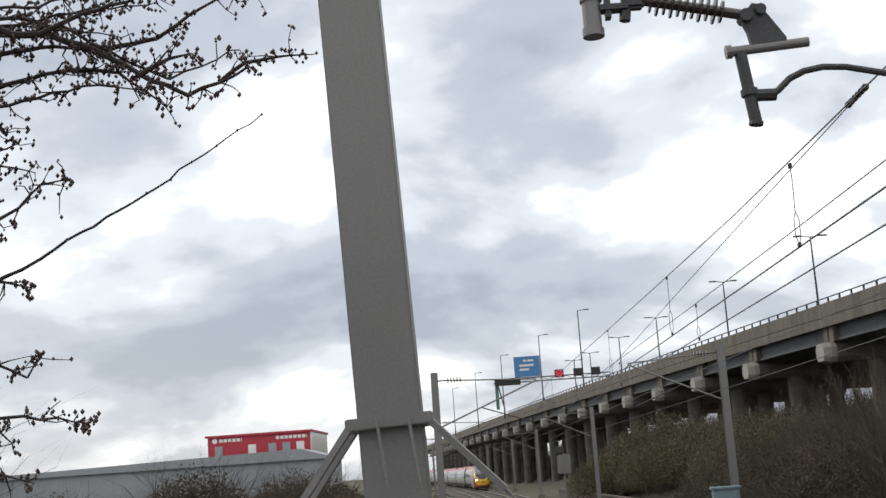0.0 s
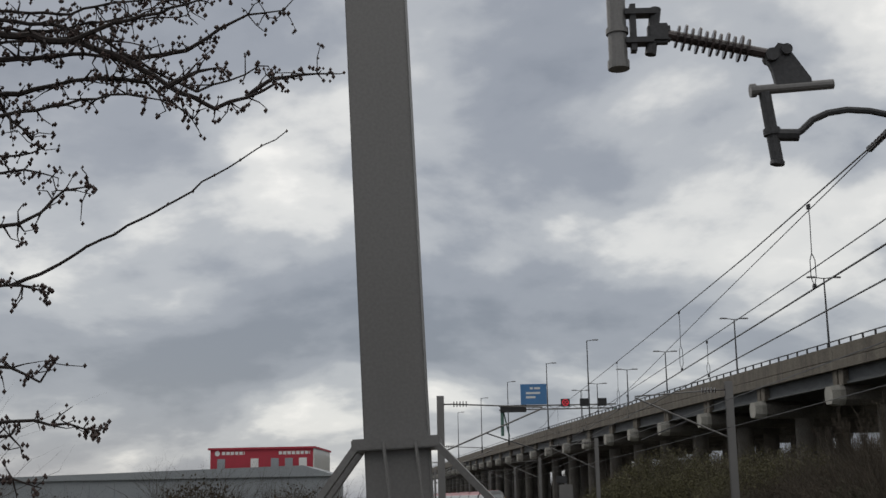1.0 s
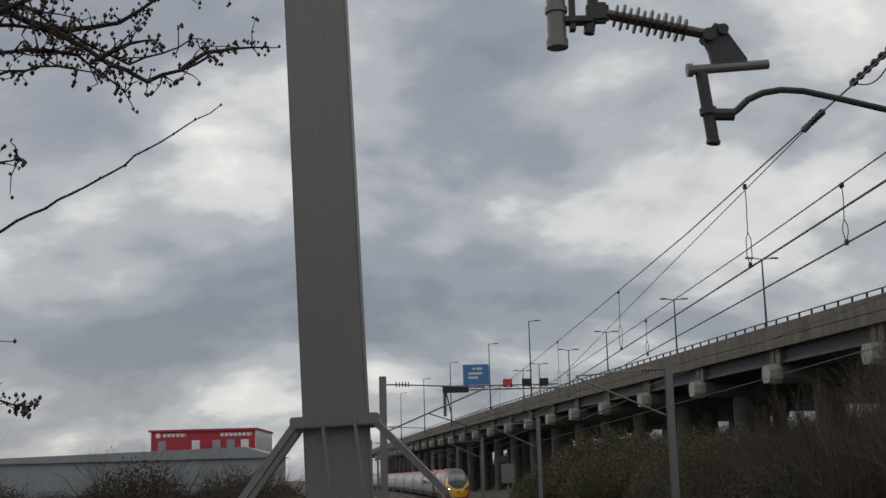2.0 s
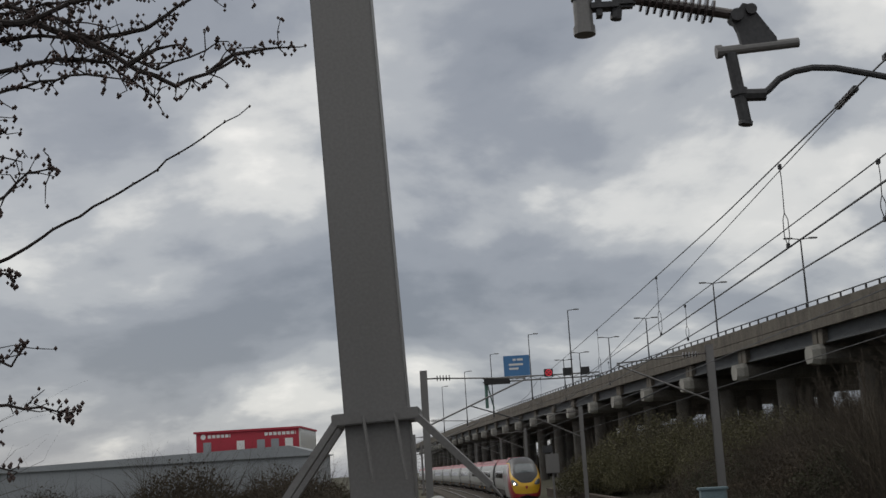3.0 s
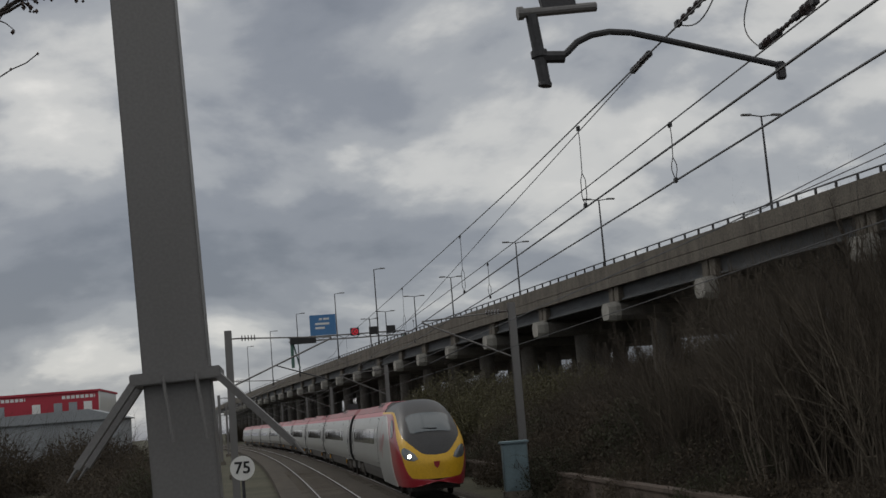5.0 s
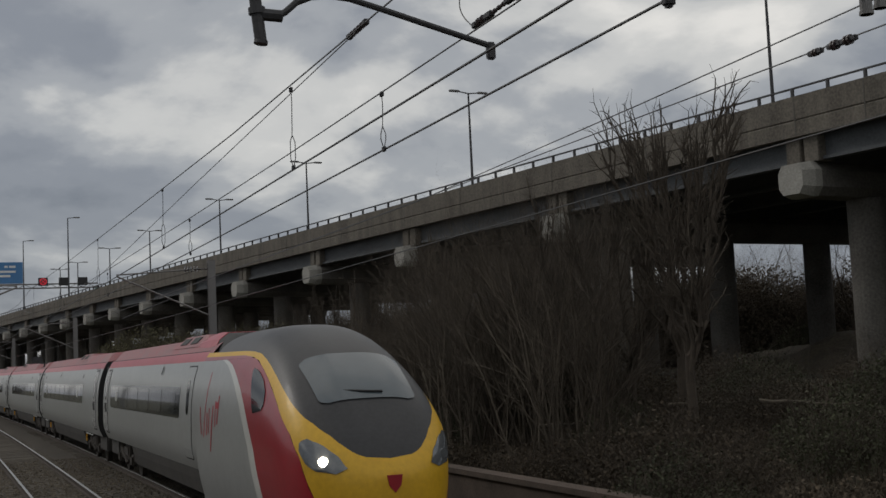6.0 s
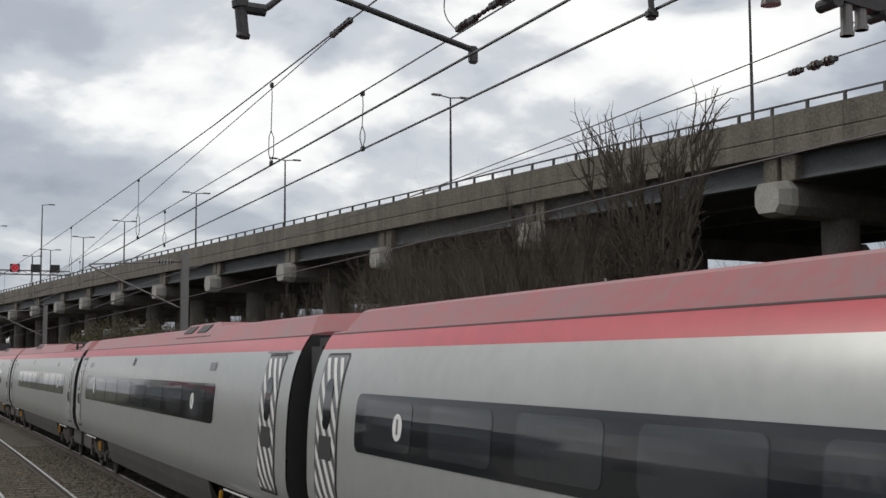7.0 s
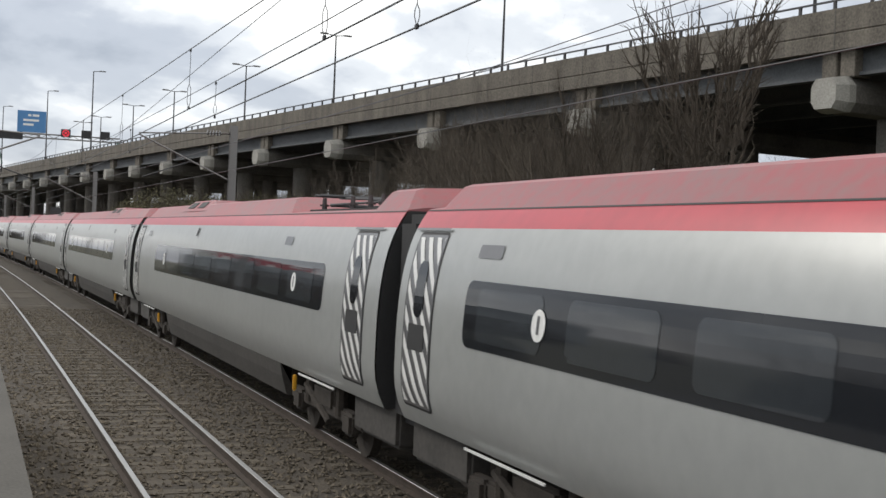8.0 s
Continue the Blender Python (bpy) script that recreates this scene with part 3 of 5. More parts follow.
def sag(u, first=6.2, span=45.5, high=5.95, low=5.3):
    k = ((u - first) / span) % 1.0
    return low + (high - low) * (2 * k - 1) ** 2


wire("contact_wire", run(-0.07, lambda u: 4.72), 0.008, "dark copper contact wire over the near track")
wire("contact_wire", run(0.45, lambda u: 4.755), 0.008, "dark copper contact wire running beside another")
wire("contact_wire", run(SPACING, lambda u: 4.65), 0.008, "dark copper contact wire over the far track")
wire("catenary_wire", run(-0.12, lambda u: 5.38 + 0.0165 * max(0, u - 10) if u < 48 else sag(u)), 0.0065, "stranded catenary wire over the near track")
wire("catenary_wire", run(-0.12, lambda u: max(4.74, 5.38 - 0.033 * max(0, u - 9)), 8.0, 50), 0.0045, "thin stay wire falling along the near track")
wire("catenary_wire", run(0.42, lambda u: 5.20 + 0.005 * max(0, u - 14) if u < 52 else sag(u)), 0.006, "stranded catenary wire beside another")
wire("catenary_wire", run(SPACING, lambda u: 5.27 + 0.002 * u), 0.006, "stranded catenary wire over the far track")
wire("catenary_wire", run(SPACING, lambda u: 5.66 - 0.025 * u if u < 16 else 5.26 + 0.002 * u, -20), 0.006, "upper stranded catenary wire over the far track")


def dropper(o, u, z0, z1):
    x, y, _, _ = track(u, o)
    t = thing("dropper", "thin looped dropper wire between catenary and contact wire", "dropper", "droppers", at=pose(x, y, 0))
    bm = bmesh.new()
    m = z0 + (z1 - z0) * 0.42
    pipe(bm, [(0, 0, z1), (0.004, 0, z1 - 0.1), (0, 0.01, m)], 0.004, 5)
    pipe(bm, [(0, 0.01, m), (-0.02, 0, m - 0.06), (-0.022, 0, z0 + 0.08), (0, 0, z0)], 0.004, 5)
    pipe(bm, [(0, 0.01, m), (0.02, 0, m - 0.06), (0.02, 0, z0 + 0.08), (0, 0, z0)], 0.004, 5)
    part("strand", bm, M_WIRE, t)
    for z in (z0, z1):
        bm = bmesh.new()
        bx(bm, -0.012, 0.012, -0.025, 0.025, z - 0.02, z + 0.02, 0.004)
        part("clip", bm, M_STEELD, t)


dropper(-0.10, 9.85, 4.72, 5.38)
dropper(0.44, 9.1, 4.755, 5.2)
for u in (16.5, 24, 32, 41):
    dropper(-0.10, u, 4.72, 5.38 + 0.0165 * (u - 10))
for u in (17.5, 27, 37):
    dropper(0.44, u, 4.72, 5.20)


def small_insulator(p, q, sheds=4, r=0.027):
    p, q = Vector(p), Vector(q)
    t = thing("wire_insulator", "small dark insulator strung in a catenary wire", "insulator", "wire insulators")
    bm = bmesh.new()
    tube(bm, p, q, 0.012, n=8)
    w = (q - p).normalized()
    for i in range(sheds):
        c = p + (q - p) * ((i + 1) / (sheds + 1))
        tube(bm, c - w * 0.008, c + w * 0.008, r, n=10)
    part("insulator_body", bm, M_INSUL, t)
    for c in (p, q):
        bm = bmesh.new()
        bx(bm, c.x - 0.02, c.x + 0.02, c.y - 0.03, c.y + 0.03, c.z - 0.02, c.z + 0.02, 0.006)
        part("end_fitting", bm, M_STEELD, t)


wire("jumper_wire", [(2.67, 7.20 - 0.7 * k / 10, 5.40 - 0.09 * math.sin(math.pi * k / 10)) for k in range(11)], 0.0045, "hanging jumper wire below an insulator")
wire("jumper_wire", [(3.19, 7.22 + 0.2 * math.sin(math.pi * k / 12), 5.24 + 0.42 * k / 12) for k in range(13)], 0.0045, "looped jumper wire rising from an insulator")
small_insulator((2.66, 8.2, 5.40), (2.655, 7.82, 5.40), 4, 0.024)
small_insulator((2.66, 7.2, 5.41), (2.66, 6.6, 5.41), 4, 0.024)
small_insulator((3.19, 7.17, 5.235), (3.19, 6.98, 5.24), 2, 0.03)
small_insulator((3.19, 6.93, 5.24), (3.19, 6.66, 5.25), 3, 0.016)
small_insulator((3.19, 6.60, 5.25), (3.19, 6.40, 5.25), 2, 0.036)
small_insulator((6.14, 7.50, 5.275), (6.14, 7.40, 5.275), 2, 0.03)
small_insulator((6.14, 7.28, 5.275), (6.14, 7.18, 5.275), 2, 0.038)
small_insulator((6.14, 7.14, 5.275), (6.14, 7.02, 5.275), 2, 0.038)


def far_mast(x, y, z0, top, side, reach):
    """Lineside mast; side: the way to its track."""
    t = thing("overhead_line_mast", "grey steel lineside overhead line mast with cantilever", "mast", "lineside masts", at=pose(x, y, z0))
    bm = bmesh.new()
    h_column(bm, 0.30, 0.28, 0, top - z0)
    part("column", bm, M_STEEL, t)
    bm = bmesh.new()
    bx(bm, -0.4, 0.4, -0.4, 0.4, -0.3, 0.15, 0.03)
    part("footing", bm, M_CONC, t)
    zt = top - z0
    bm = bmesh.new()
    tube(bm, (side * 0.15, 0, zt - 0.35), (side * 0.5, 0, zt - 0.35), 0.03, n=8)
    for i in range(5):
        tube(bm, (side * (0.55 + 0.13 * i), 0, zt - 0.35), (side * (0.59 + 0.13 * i), 0, zt - 0.35), 0.12, n=10)
    part("insulator", bm, M_INSUL, t)
    bm = bmesh.new()
    tube(bm, (side * 0.5, 0, zt - 0.35), (side * reach, 0, zt - 0.55), 0.03, n=8)
    tube(bm, (side * 0.15, 0, zt - 2.3), (side * reach, 0, zt - 0.6), 0.035, n=8)
    part("bracket_tube", bm, M_STEEL, t)
    bm = bmesh.new()
    tube(bm, (side * reach * 0.45, 0, zt - 1.6), (side * (reach - 0.2), 0, zt - 2.35), 0.025, n=8)
    part("steady_arm", bm, M_STEELD, t)


far_mast(-1.87, 52.0, -0.3, 7.27, 1, 4.3)
far_mast(10.15, 51.5, -0.3, 7.6, -1, 3.9)
far_mast(8.65, 97.0, -0.3, 7.36, -1, 3.7)
far_mast(-3.6, 97.5, -0.3, 7.3, 1, 4.3)
far_mast(-6.6, 143, -0.3, 7.3, 1, 4.3)
far_mast(6.2, 143, -0.3, 7.3, -1, 3.9)
for u in (189, 235, 281):
    for o, side, reach in ((-4.3, 1, 4.3), (7.8, -1, 3.9)):
        px, py, _, _ = track(u, o)
        far_mast(px, py, -0.3, 7.3, side, reach)
far_mast(9.9, 4.9, -0.3, 7.5, -1, 3.6)

# ---- speed board ----
sx, sy = -0.94, 31.0
speed = thing("speed_board", "round white speed restriction board reading 75 on a post", "sign", at=pose(sx, sy, -0.4))
bm = bmesh.new()
tube(bm, (0, 0.05, 0), (0, 0.05, 2.55), 0.04, n=10)
part("post", bm, M_STEELD, speed)
bm = bmesh.new()
tube(bm, (0, -0.012, 2.58), (0, 0.012, 2.58), 0.30, n=40)
part("disc", bm, M_SIGNWHITE, speed)
cu = bpy.data.curves.new("digits", "FONT")
cu.body, cu.size, cu.align_x, cu.align_y, cu.extrude, cu.offset = "75", 0.40, "CENTER", "CENTER", 0.003, 0.008
tmp = new("digits_source", cu)
me = bpy.data.meshes.new_from_object(tmp.evaluated_get(bpy.context.evaluated_depsgraph_get()))
bpy.data.objects.remove(tmp)
me.materials.append(M_SIGNBLACK)
dg = new("digits", me)
dg.parent, dg.matrix_basis = speed, pose(0, -0.018, 2.58, 90, 0, 0)

# ---- low wall across the tracks ----
bm = bmesh.new()
ribbon(bm, line_of(0, -20, 140, 8), [(8.6, -0.7), (8.6, 0.28), (8.52, 0.30), (8.52, 0.42), (8.95, 0.42), (8.95, -0.7)])
tagged(part("boundary_wall", bm, M_BRICK), "low dark sooty lineside wall", "wall", kind="structure")

# ---- works buildings beyond the line ----
shed = thing("warehouse", "long low grey-clad warehouse with shallow roof", "building", at=pose(-47, 146, -0.5))
bm = bmesh.new()
bx(bm, -22, 29, 0, 10.8, 0, 6.2)
part("wall", bm, M_SHED, shed)
bm = bmesh.new()
cutout(bm, [(-22.4, 6.2), (29.4, 6.2), (29.4, 6.3), (25.5, 7.5), (-22.4, 6.45)], -0.4, 11)
part("roof", bm, M_SHED, shed)
for i in range(17):
    bm = bmesh.new()
    bx(bm, -21 + 3 * i, -20.85 + 3 * i, -0.08, 0, 0, 6.2)
    part("cladding_rib", bm, M_SHED, shed)
red = thing("red_building", "red-clad upper storey with white sign bars and square windows", "building", at=pose(-35.2, 158, 0))
bm = bmesh.new()
bx(bm, 0, 13.2, 0, 16, -0.5, 9.45)
part("wall", bm, M_REDCLAD, red)
bm = bmesh.new()
bx(bm, -0.3, 13.5, -0.3, 16.3, 9.45, 9.7)
part("roof_edge", bm, M_REDCLAD, red)
bm = bmesh.new()
bx(bm, 13.21, 13.35, 0, 16, 6.5, 9.45)
part("end_panel", bm, M_PALE, red)
for i, w in enumerate((M_SHED, M_SIGNWHITE, M_SHED, M_SHED, M_SIGNWHITE)):
    x = (0.9, 5.2, 7.8, 9.6, 11.4)[i]
    bm = bmesh.new()
    bx(bm, x, x + 1.0, -0.06, 0.02, 7.1, 8.3)
    part("window", bm, w, red)
for x0, x1, z in ((1.5, 4.4, 8.8), (8.8, 12.8, 8.75)):
    k = x0
    while k < x1:
        bm = bmesh.new()
        bx(bm, k, min(x1, k + 0.42), -0.05, 0.02, z, z + 0.4)
        part("lettering_bar", bm, M_SIGNWHITE, red)
        k += 0.56
bm = bmesh.new()
tube(bm, (0.9, -0.06, 9.0), (0.9, 0.02, 9.0), 0.33, n=16)
part("logo_disc", bm, M_SIGNWHITE, red)

# ---- lineside cabinet and signal ----
cab = thing("relay_cabinet", "blue-grey lineside relay cabinet on a low base", "cabinet", at=pose(9.45, 50.0, -0.5, 0, 0, -4))
bm = bmesh.new()
bx(bm, -0.5, 0.5, -0.35, 0.35, 0.3, 2.2, 0.02)
part("body", bm, M_CABIN, cab)
bm = bmesh.new()
bx(bm, -0.58, 0.58, -0.42, 0.42, 2.2, 2.3, 0.02)
part("lid", bm, M_CABIN, cab)
bm = bmesh.new()
bx(bm, -0.55, 0.55, -0.4, 0.4, 0.0, 0.3, 0.02)
part("plinth", bm, M_CONC, cab)
for s in (-1, 1):
    bm = bmesh.new()
    bx(bm, s * 0.24 - 0.22, s * 0.24 + 0.22, -0.375, -0.353, 0.4, 2.1, 0.008)
    dr = part("door", bm, M_CABIN, cab)
    bm = bmesh.new()
    bx(bm, s * 0.08 - 0.015, s * 0.08 + 0.015, -0.4, -0.378, 1.2, 1.4, 0.006)
    part("handle", bm, M_STEELD, dr)
sig = thing("railway_signal", "grey signal head on a slim post seen from the back", "signal", at=pose(6.6, 104, -0.4))
bm = bmesh.new()
tube(bm, (0, 0, 0), (0, 0, 4.6), 0.09, n=10)
part("post", bm, M_STEEL, sig)
bm = bmesh.new()
bx(bm, -0.55, 0.55, -0.3, 0.1, 2.7, 4.3, 0.05)
part("backplate", bm, M_STEEL, sig)
bm = bmesh.new()
bx(bm, -0.75, 0.1, -0.15, 0.15, 4.4, 5.0, 0.05)
part("hood", bm, M_STEELD, sig)

# ---- vegetation ----


class Sticks:
    """Gathers tapered sticks and leaves into one mesh."""

    def __init__(self):
        self.v, self.f = [], []

    def stick(self, p, q, r0, r1, n=3):
        way = (q - p)
        if way.length < 1e-6:
            return
        a = way.orthogonal().normalized()
        b = way.normalized().cross(a)
        k = len(self.v)
        for c, r in ((p, r0), (q, r1)):
            for i in range(n):
                t = math.tau * i / n
                self.v.append(tuple(c + (a * math.cos(t) + b * math.sin(t)) * r))
        for i in range(n):
            j = (i + 1) % n
            self.f.append((k + i, k + j, k + n + j, k + n + i))

    def leaf(self, p, way, up, s):
        k = len(self.v)
        side = way.cross(up).normalized() * s * 0.5
        for c in (p, p + way * s * 0.5 + side, p + way * s, p + way * s * 0.5 - side + up * s * 0.1):
            self.v.append(tuple(c))
        self.f.append((k, k + 1, k + 2, k + 3))

    def bud(self, p, r):
        k = len(self.v)
        for d in ((1, 0, 0), (0, 1, 0), (-1, 0, 0), (0, -1, 0)):
            self.v.append(tuple(p + Vector(d) * r))
        self.v += [tuple(p + Vector((0, 0, r * 1.3))), tuple(p - Vector((0, 0, r * 1.3)))]
        for i in range(4):
            j = (i + 1) % 4
            self.f += [(k + i, k + j, k + 4), (k + j, k + i, k + 5)]

    def mesh(self, name, material, parent, label=""):
        me = bpy.data.meshes.new(name)
        me.from_pydata(self.v, [], self.f)
        me.materials.append(material)
        ob = new(name, me)
        ob.parent = parent
        if label:
            ob["label"] = label
        return ob


def rvec(rng, s=1.0):
    return Vector((rng.gauss(0, s), rng.gauss(0, s), rng.gauss(0, s)))


def grow(wood, twigs, rng, p, way, length, r, depth, spread, droop, kids):
    """A branch of a few bends with side branches; fine ones go to twigs."""
    steps = 4 if depth > 1 else 3
    seg = length / steps
    for i in range(steps):
        w = (way + rvec(rng, 0.10) + Vector((0, 0, droop))).normalized()
        q = p + w * seg
        r2 = r * (0.84 if depth > 1 else 0.72)
        (wood if depth > 2 else twigs).stick(p, q, r, r2, 5 if depth > 2 else 3)
        if depth > 0 and i > 0:
            for _ in range(kids):
                side = (w + rvec(rng, spread)).normalized()
                side.z = abs(side.z) * 0.7 + 0.15
                grow(wood, twigs, rng, q, side.normalized(), length * rng.uniform(0.38, 0.62), r2 * 0.55, depth - 1, spread, droop, kids)
        p, way, r = q, w, r2


def bare_tree(seed, height, stems, label, material):
    rng = random.Random(seed)
    t = thing("bare_tree", label, "tree", "leafless trees on the bank")
    wood, twigs = Sticks(), Sticks()
    for i in range(stems):
        a = math.tau * (i + rng.random()) / stems
        way = Vector((math.cos(a) * 0.28, math.sin(a) * 0.28, 1)).normalized()
        grow(wood, twigs, rng, Vector((math.cos(a) * 0.25, math.sin(a) * 0.25, -0.3)), way, height * rng.uniform(0.62, 0.85), 0.11 * height / 9, 3, 0.42, 0.05, 2)
    wood.mesh("trunk", material, t)
    twigs.mesh("crown", material, t, "bare twiggy crown")["kind"] = "stuff"
    return t


def bush(seed, r, tall, label, leaves, material, name="bush", stems=90, group="scrub bushes on the bank", leaf=1.0):
    rng = random.Random(seed)
    t = thing(name, label, name, group)
    twigs, lv = Sticks(), Sticks()
    for i in range(stems):
        a = math.tau * rng.random()
        p = Vector((rng.gauss(0, r * 0.35), rng.gauss(0, r * 0.35), -0.2))
        way = Vector((math.cos(a) * 0.5, math.sin(a) * 0.5, 1)).normalized()
        grow(twigs, twigs, rng, p, way, tall * rng.uniform(0.5, 1.0), 0.022, 2, 0.7, -0.03, 1)
    for i in range(leaves):
        a, rad = math.tau * rng.random(), r * math.sqrt(rng.random()) * (1 + 0.3 * math.sin(3 * rng.random()))
        lim = tall * (1 - 0.75 * (rad / (1.35 * r)) ** 2) * rng.uniform(0.75, 1.0)
        p = Vector((math.cos(a) * rad, math.sin(a) * rad, lim * rng.random() ** 0.6))
        lv.leaf(p, rvec(rng).normalized(), rvec(rng).normalized(), leaf * rng.uniform(0.035, 0.095))
    twigs.mesh("stem_tangle", M_BARK, t)
    lv.mesh("foliage", material, t)["kind"] = "stuff"
    return t


def planted(ob, spots, first=True):
    for k, (x, y, turn, s) in enumerate(spots):
        m = pose(x, y, ground_z(x, y) - 0.05, 0, 0, turn)
        o = ob if k == 0 else copy_thing(ob, m)
        o.matrix_basis = m
        o.scale = (s, s, s)


rng = random.Random(11)
tall_b = bare_tree(8, 8.6, 5, "leafless many-stemmed tree with fine twigs on the bank", M_BARK)
tall_c = bare_tree(21, 7.2, 5, "smaller leafless thicket tree on the bank", M_BARK)


def lopped_tree(seed, height, reach, label, material):
    """Cut-back tree: short trunk, fanning limbs and stiff upright shoots with stubby tips."""
    dice = random.Random(seed)
    t = thing("bare_tree", label, "tree", "leafless trees on the bank")
    wood, shoots = Sticks(), Sticks()
    fork = Vector((dice.uniform(-0.2, 0.2), dice.uniform(-0.2, 0.2), height * 0.30))
    p, r = Vector((0, 0, -0.4)), 0.135 * height / 9
    for i in range(5):
        q = Vector((0, 0, -0.4)).lerp(fork, (i + 1) / 5) + rvec(dice, 0.035)
        wood.stick(p, q, r, r * 0.94, 9)
        p, r = q, r * 0.94
    fork = p
    limbs = 9
    for i in range(limbs):
        a = math.tau * (i + 0.6 * dice.random()) / limbs
        out = reach * (0.45 + 0.55 * dice.random())
        top = height * dice.uniform(0.70, 0.90)
        p, rad = fork - Vector((0, 0, dice.uniform(0, 0.25) * fork.z)), r * dice.uniform(0.42, 0.62)
        for k in range(9):
            f = (k + 1) / 9
            q = Vector((math.cos(a) * out * f ** 0.75, math.sin(a) * out * f ** 0.75, fork.z + (top - fork.z) * f ** 1.15)) + rvec(dice, 0.06)
            wood.stick(p, q, rad, rad * 0.88, 6)
            if k > 0:
                for _ in range(3 if k > 3 else 2):
                    w = Vector((math.cos(a) * 0.25, math.sin(a) * 0.25, 1)) + rvec(dice, 0.42 if k < 6 else 0.20)
                    ln = dice.uniform(0.5, 1.3) * (1.25 if k > 5 else 0.9)
                    u, uw, ur = q, w.normalized(), rad * 0.5 + (0.012 if k > 5 else 0.004)
                    for m in range(4):
                        v = u + (uw + rvec(dice, 0.10) + Vector((0, 0, 0.08))).normalized() * ln / 4
                        shoots.stick(u, v, ur, ur * 0.88, 4)
                        for _ in range(2):
                            side = (uw + rvec(dice, 0.55)).normalized()
                            shoots.stick(v, v + side * dice.uniform(0.10, 0.45), ur * 0.5, ur * 0.28, 3)
                        u, ur = v, ur * 0.88
            p, rad = q, rad * 0.88
    wood.mesh("trunk", material, t)
    shoots.mesh("crown", material, t, "stiff upright bare shoots")["kind"] = "stuff"
    return t


lopped_a = lopped_tree(3, 9.4, 1.55, "cut-back leafless tree with stiff upright shoots", M_BARK)
lopped_b = lopped_tree(19, 8.6, 2.3, "leafless spreading tree with many upright shoots", M_BARK)
planted(lopped_a, [(15.3, 23.4, 0, 0.95), (16.3, 25.6, 140, 0.93)])
planted(lopped_b, [(16.6, 28.2, 30, 0.80), (16.4, 31.0, 80, 0.86), (15.6, 36.0, 200, 0.80), (16.4, 42.0, 290, 0.80), (15.4, 48.0, 20, 0.74)])


def scattered(count, x0, x1, y0, y1, s0, s1, most):
    """Random spots on the bank; most: the steepest bearing from the platform."""
    out = []
    while len(out) < count:
        x, y = rng.uniform(x0, x1), rng.uniform(y0, y1)
        if math.degrees(math.atan2(x, y)) < most:
            out.append((x, y, rng.uniform(0, 360), rng.uniform(s0, s1)))
    return out


def thicket(seed, height, label, material):
    dice = random.Random(seed)
    t = thing("bare_tree", label, "tree", "leafless trees on the bank")
    wood, twigs = Sticks(), Sticks()
    for i in range(13):
        a = math.tau * dice.random()
        r = 0.9 * math.sqrt(dice.random())
        way = Vector((math.cos(a) * 0.2 * r, math.sin(a) * 0.2 * r, 1)).normalized()
        grow(wood, twigs, dice, Vector((math.cos(a) * r, math.sin(a) * r, -0.3)), way, height * dice.uniform(0.5, 0.82), 0.042, 3, 0.42, 0.06, 2)
    wood.mesh("trunk", material, t)
    twigs.mesh("crown", material, t, "dense bare twigs")["kind"] = "stuff"
    return t


thicket_a = thicket(41, 6.6, "dense leafless thicket of upright brown stems", M_BARK)
thicket_b = thicket(52, 6.2, "dense leafless thicket of pale upright stems", M_BARK_PALE)
for ob, shift in ((thicket_a, 0.0), (thicket_b, 0.9)):
    places = []
    for i in range(13):
        bearing = 16.5 + (29.0 - 16.5) * (i + shift * 0.5) / 13
        for far in (30 + 6 * math.sin(i * 2.1 + shift), 40 + 5 * math.sin(i * 1.3)):
            x, y = far * math.sin(radians(bearing)), far * math.cos(radians(bearing))
            if x < 13.2:
                continue
            places.append((x, y, rng.uniform(0, 360), (0.72 + 0.034 * (bearing - 16.5) * (1 if bearing < 25 else 0.8)) * rng.uniform(0.82, 1.02)))
    planted(ob, places)
planted(tall_b, scattered(9, 15.0, 20.5, 27, 60, 0.44, 0.58, 34))
planted(tall_c, scattered(16, 13.8, 20.5, 25, 64, 0.5, 0.72, 35))

dark_bush = bush(5, 1.5, 2.2, "dark tangled bramble bush on the bank", 5200, M_DRY)
ivy_bush = bush(9, 1.7, 2.6, "dull green scrub bush on the bank", 6500, M_LEAF)
low_bush = bush(14, 1.6, 1.2, "low brown bramble patch on the bank", 4200, M_DRY)
olive_bush = bush(17, 3.6, 4.9, "olive-green bush below the viaduct", 24000, M_OLIVE, stems=130, leaf=1.4)
woods = bush(77, 3.6, 8.8, "dense brown winter woodland clump beyond the viaduct", 22000, M_DRY, "woodland", 150, "woodland beyond the viaduct", 2.2)
wooded = []
olive = []
spots = {0: [], 1: [], 2: []}
for row, (x0, big) in enumerate(((12.6, 0.85), (14.4, 1.1), (16.4, 1.3), (18.6, 1.45), (21.2, 1.5))):
    y = 13.0 + row * 0.6
    while y < 74:
        kind = rng.choice((0, 0, 1, 2) if row < 2 else (0, 0, 1))
        low = 0.5 if y < 42 and row > 1 else 0.8 if y < 42 else 1.0
        spots[kind].append((x0 - 0.018 * y + rng.uniform(-0.7, 0.7), y, rng.uniform(0, 360), low * big * rng.uniform(0.75, 1.2)))
        y += 2.7 * big * (0.75 if y < 42 and row > 1 else 1.0)
for x, y, s in ((17.0, 103, 2.1), (15.4, 107, 2.3), (13.6, 110, 2.0), (17.6, 96, 1.9), (14.6, 99, 1.7), (19.5, 90, 1.9), (18.0, 84, 1.7), (19.6, 78, 1.8), (16.4, 80, 1.4), (11.8, 113, 1.8)):
    olive.append((x, y, rng.uniform(0, 360), s * 0.573))
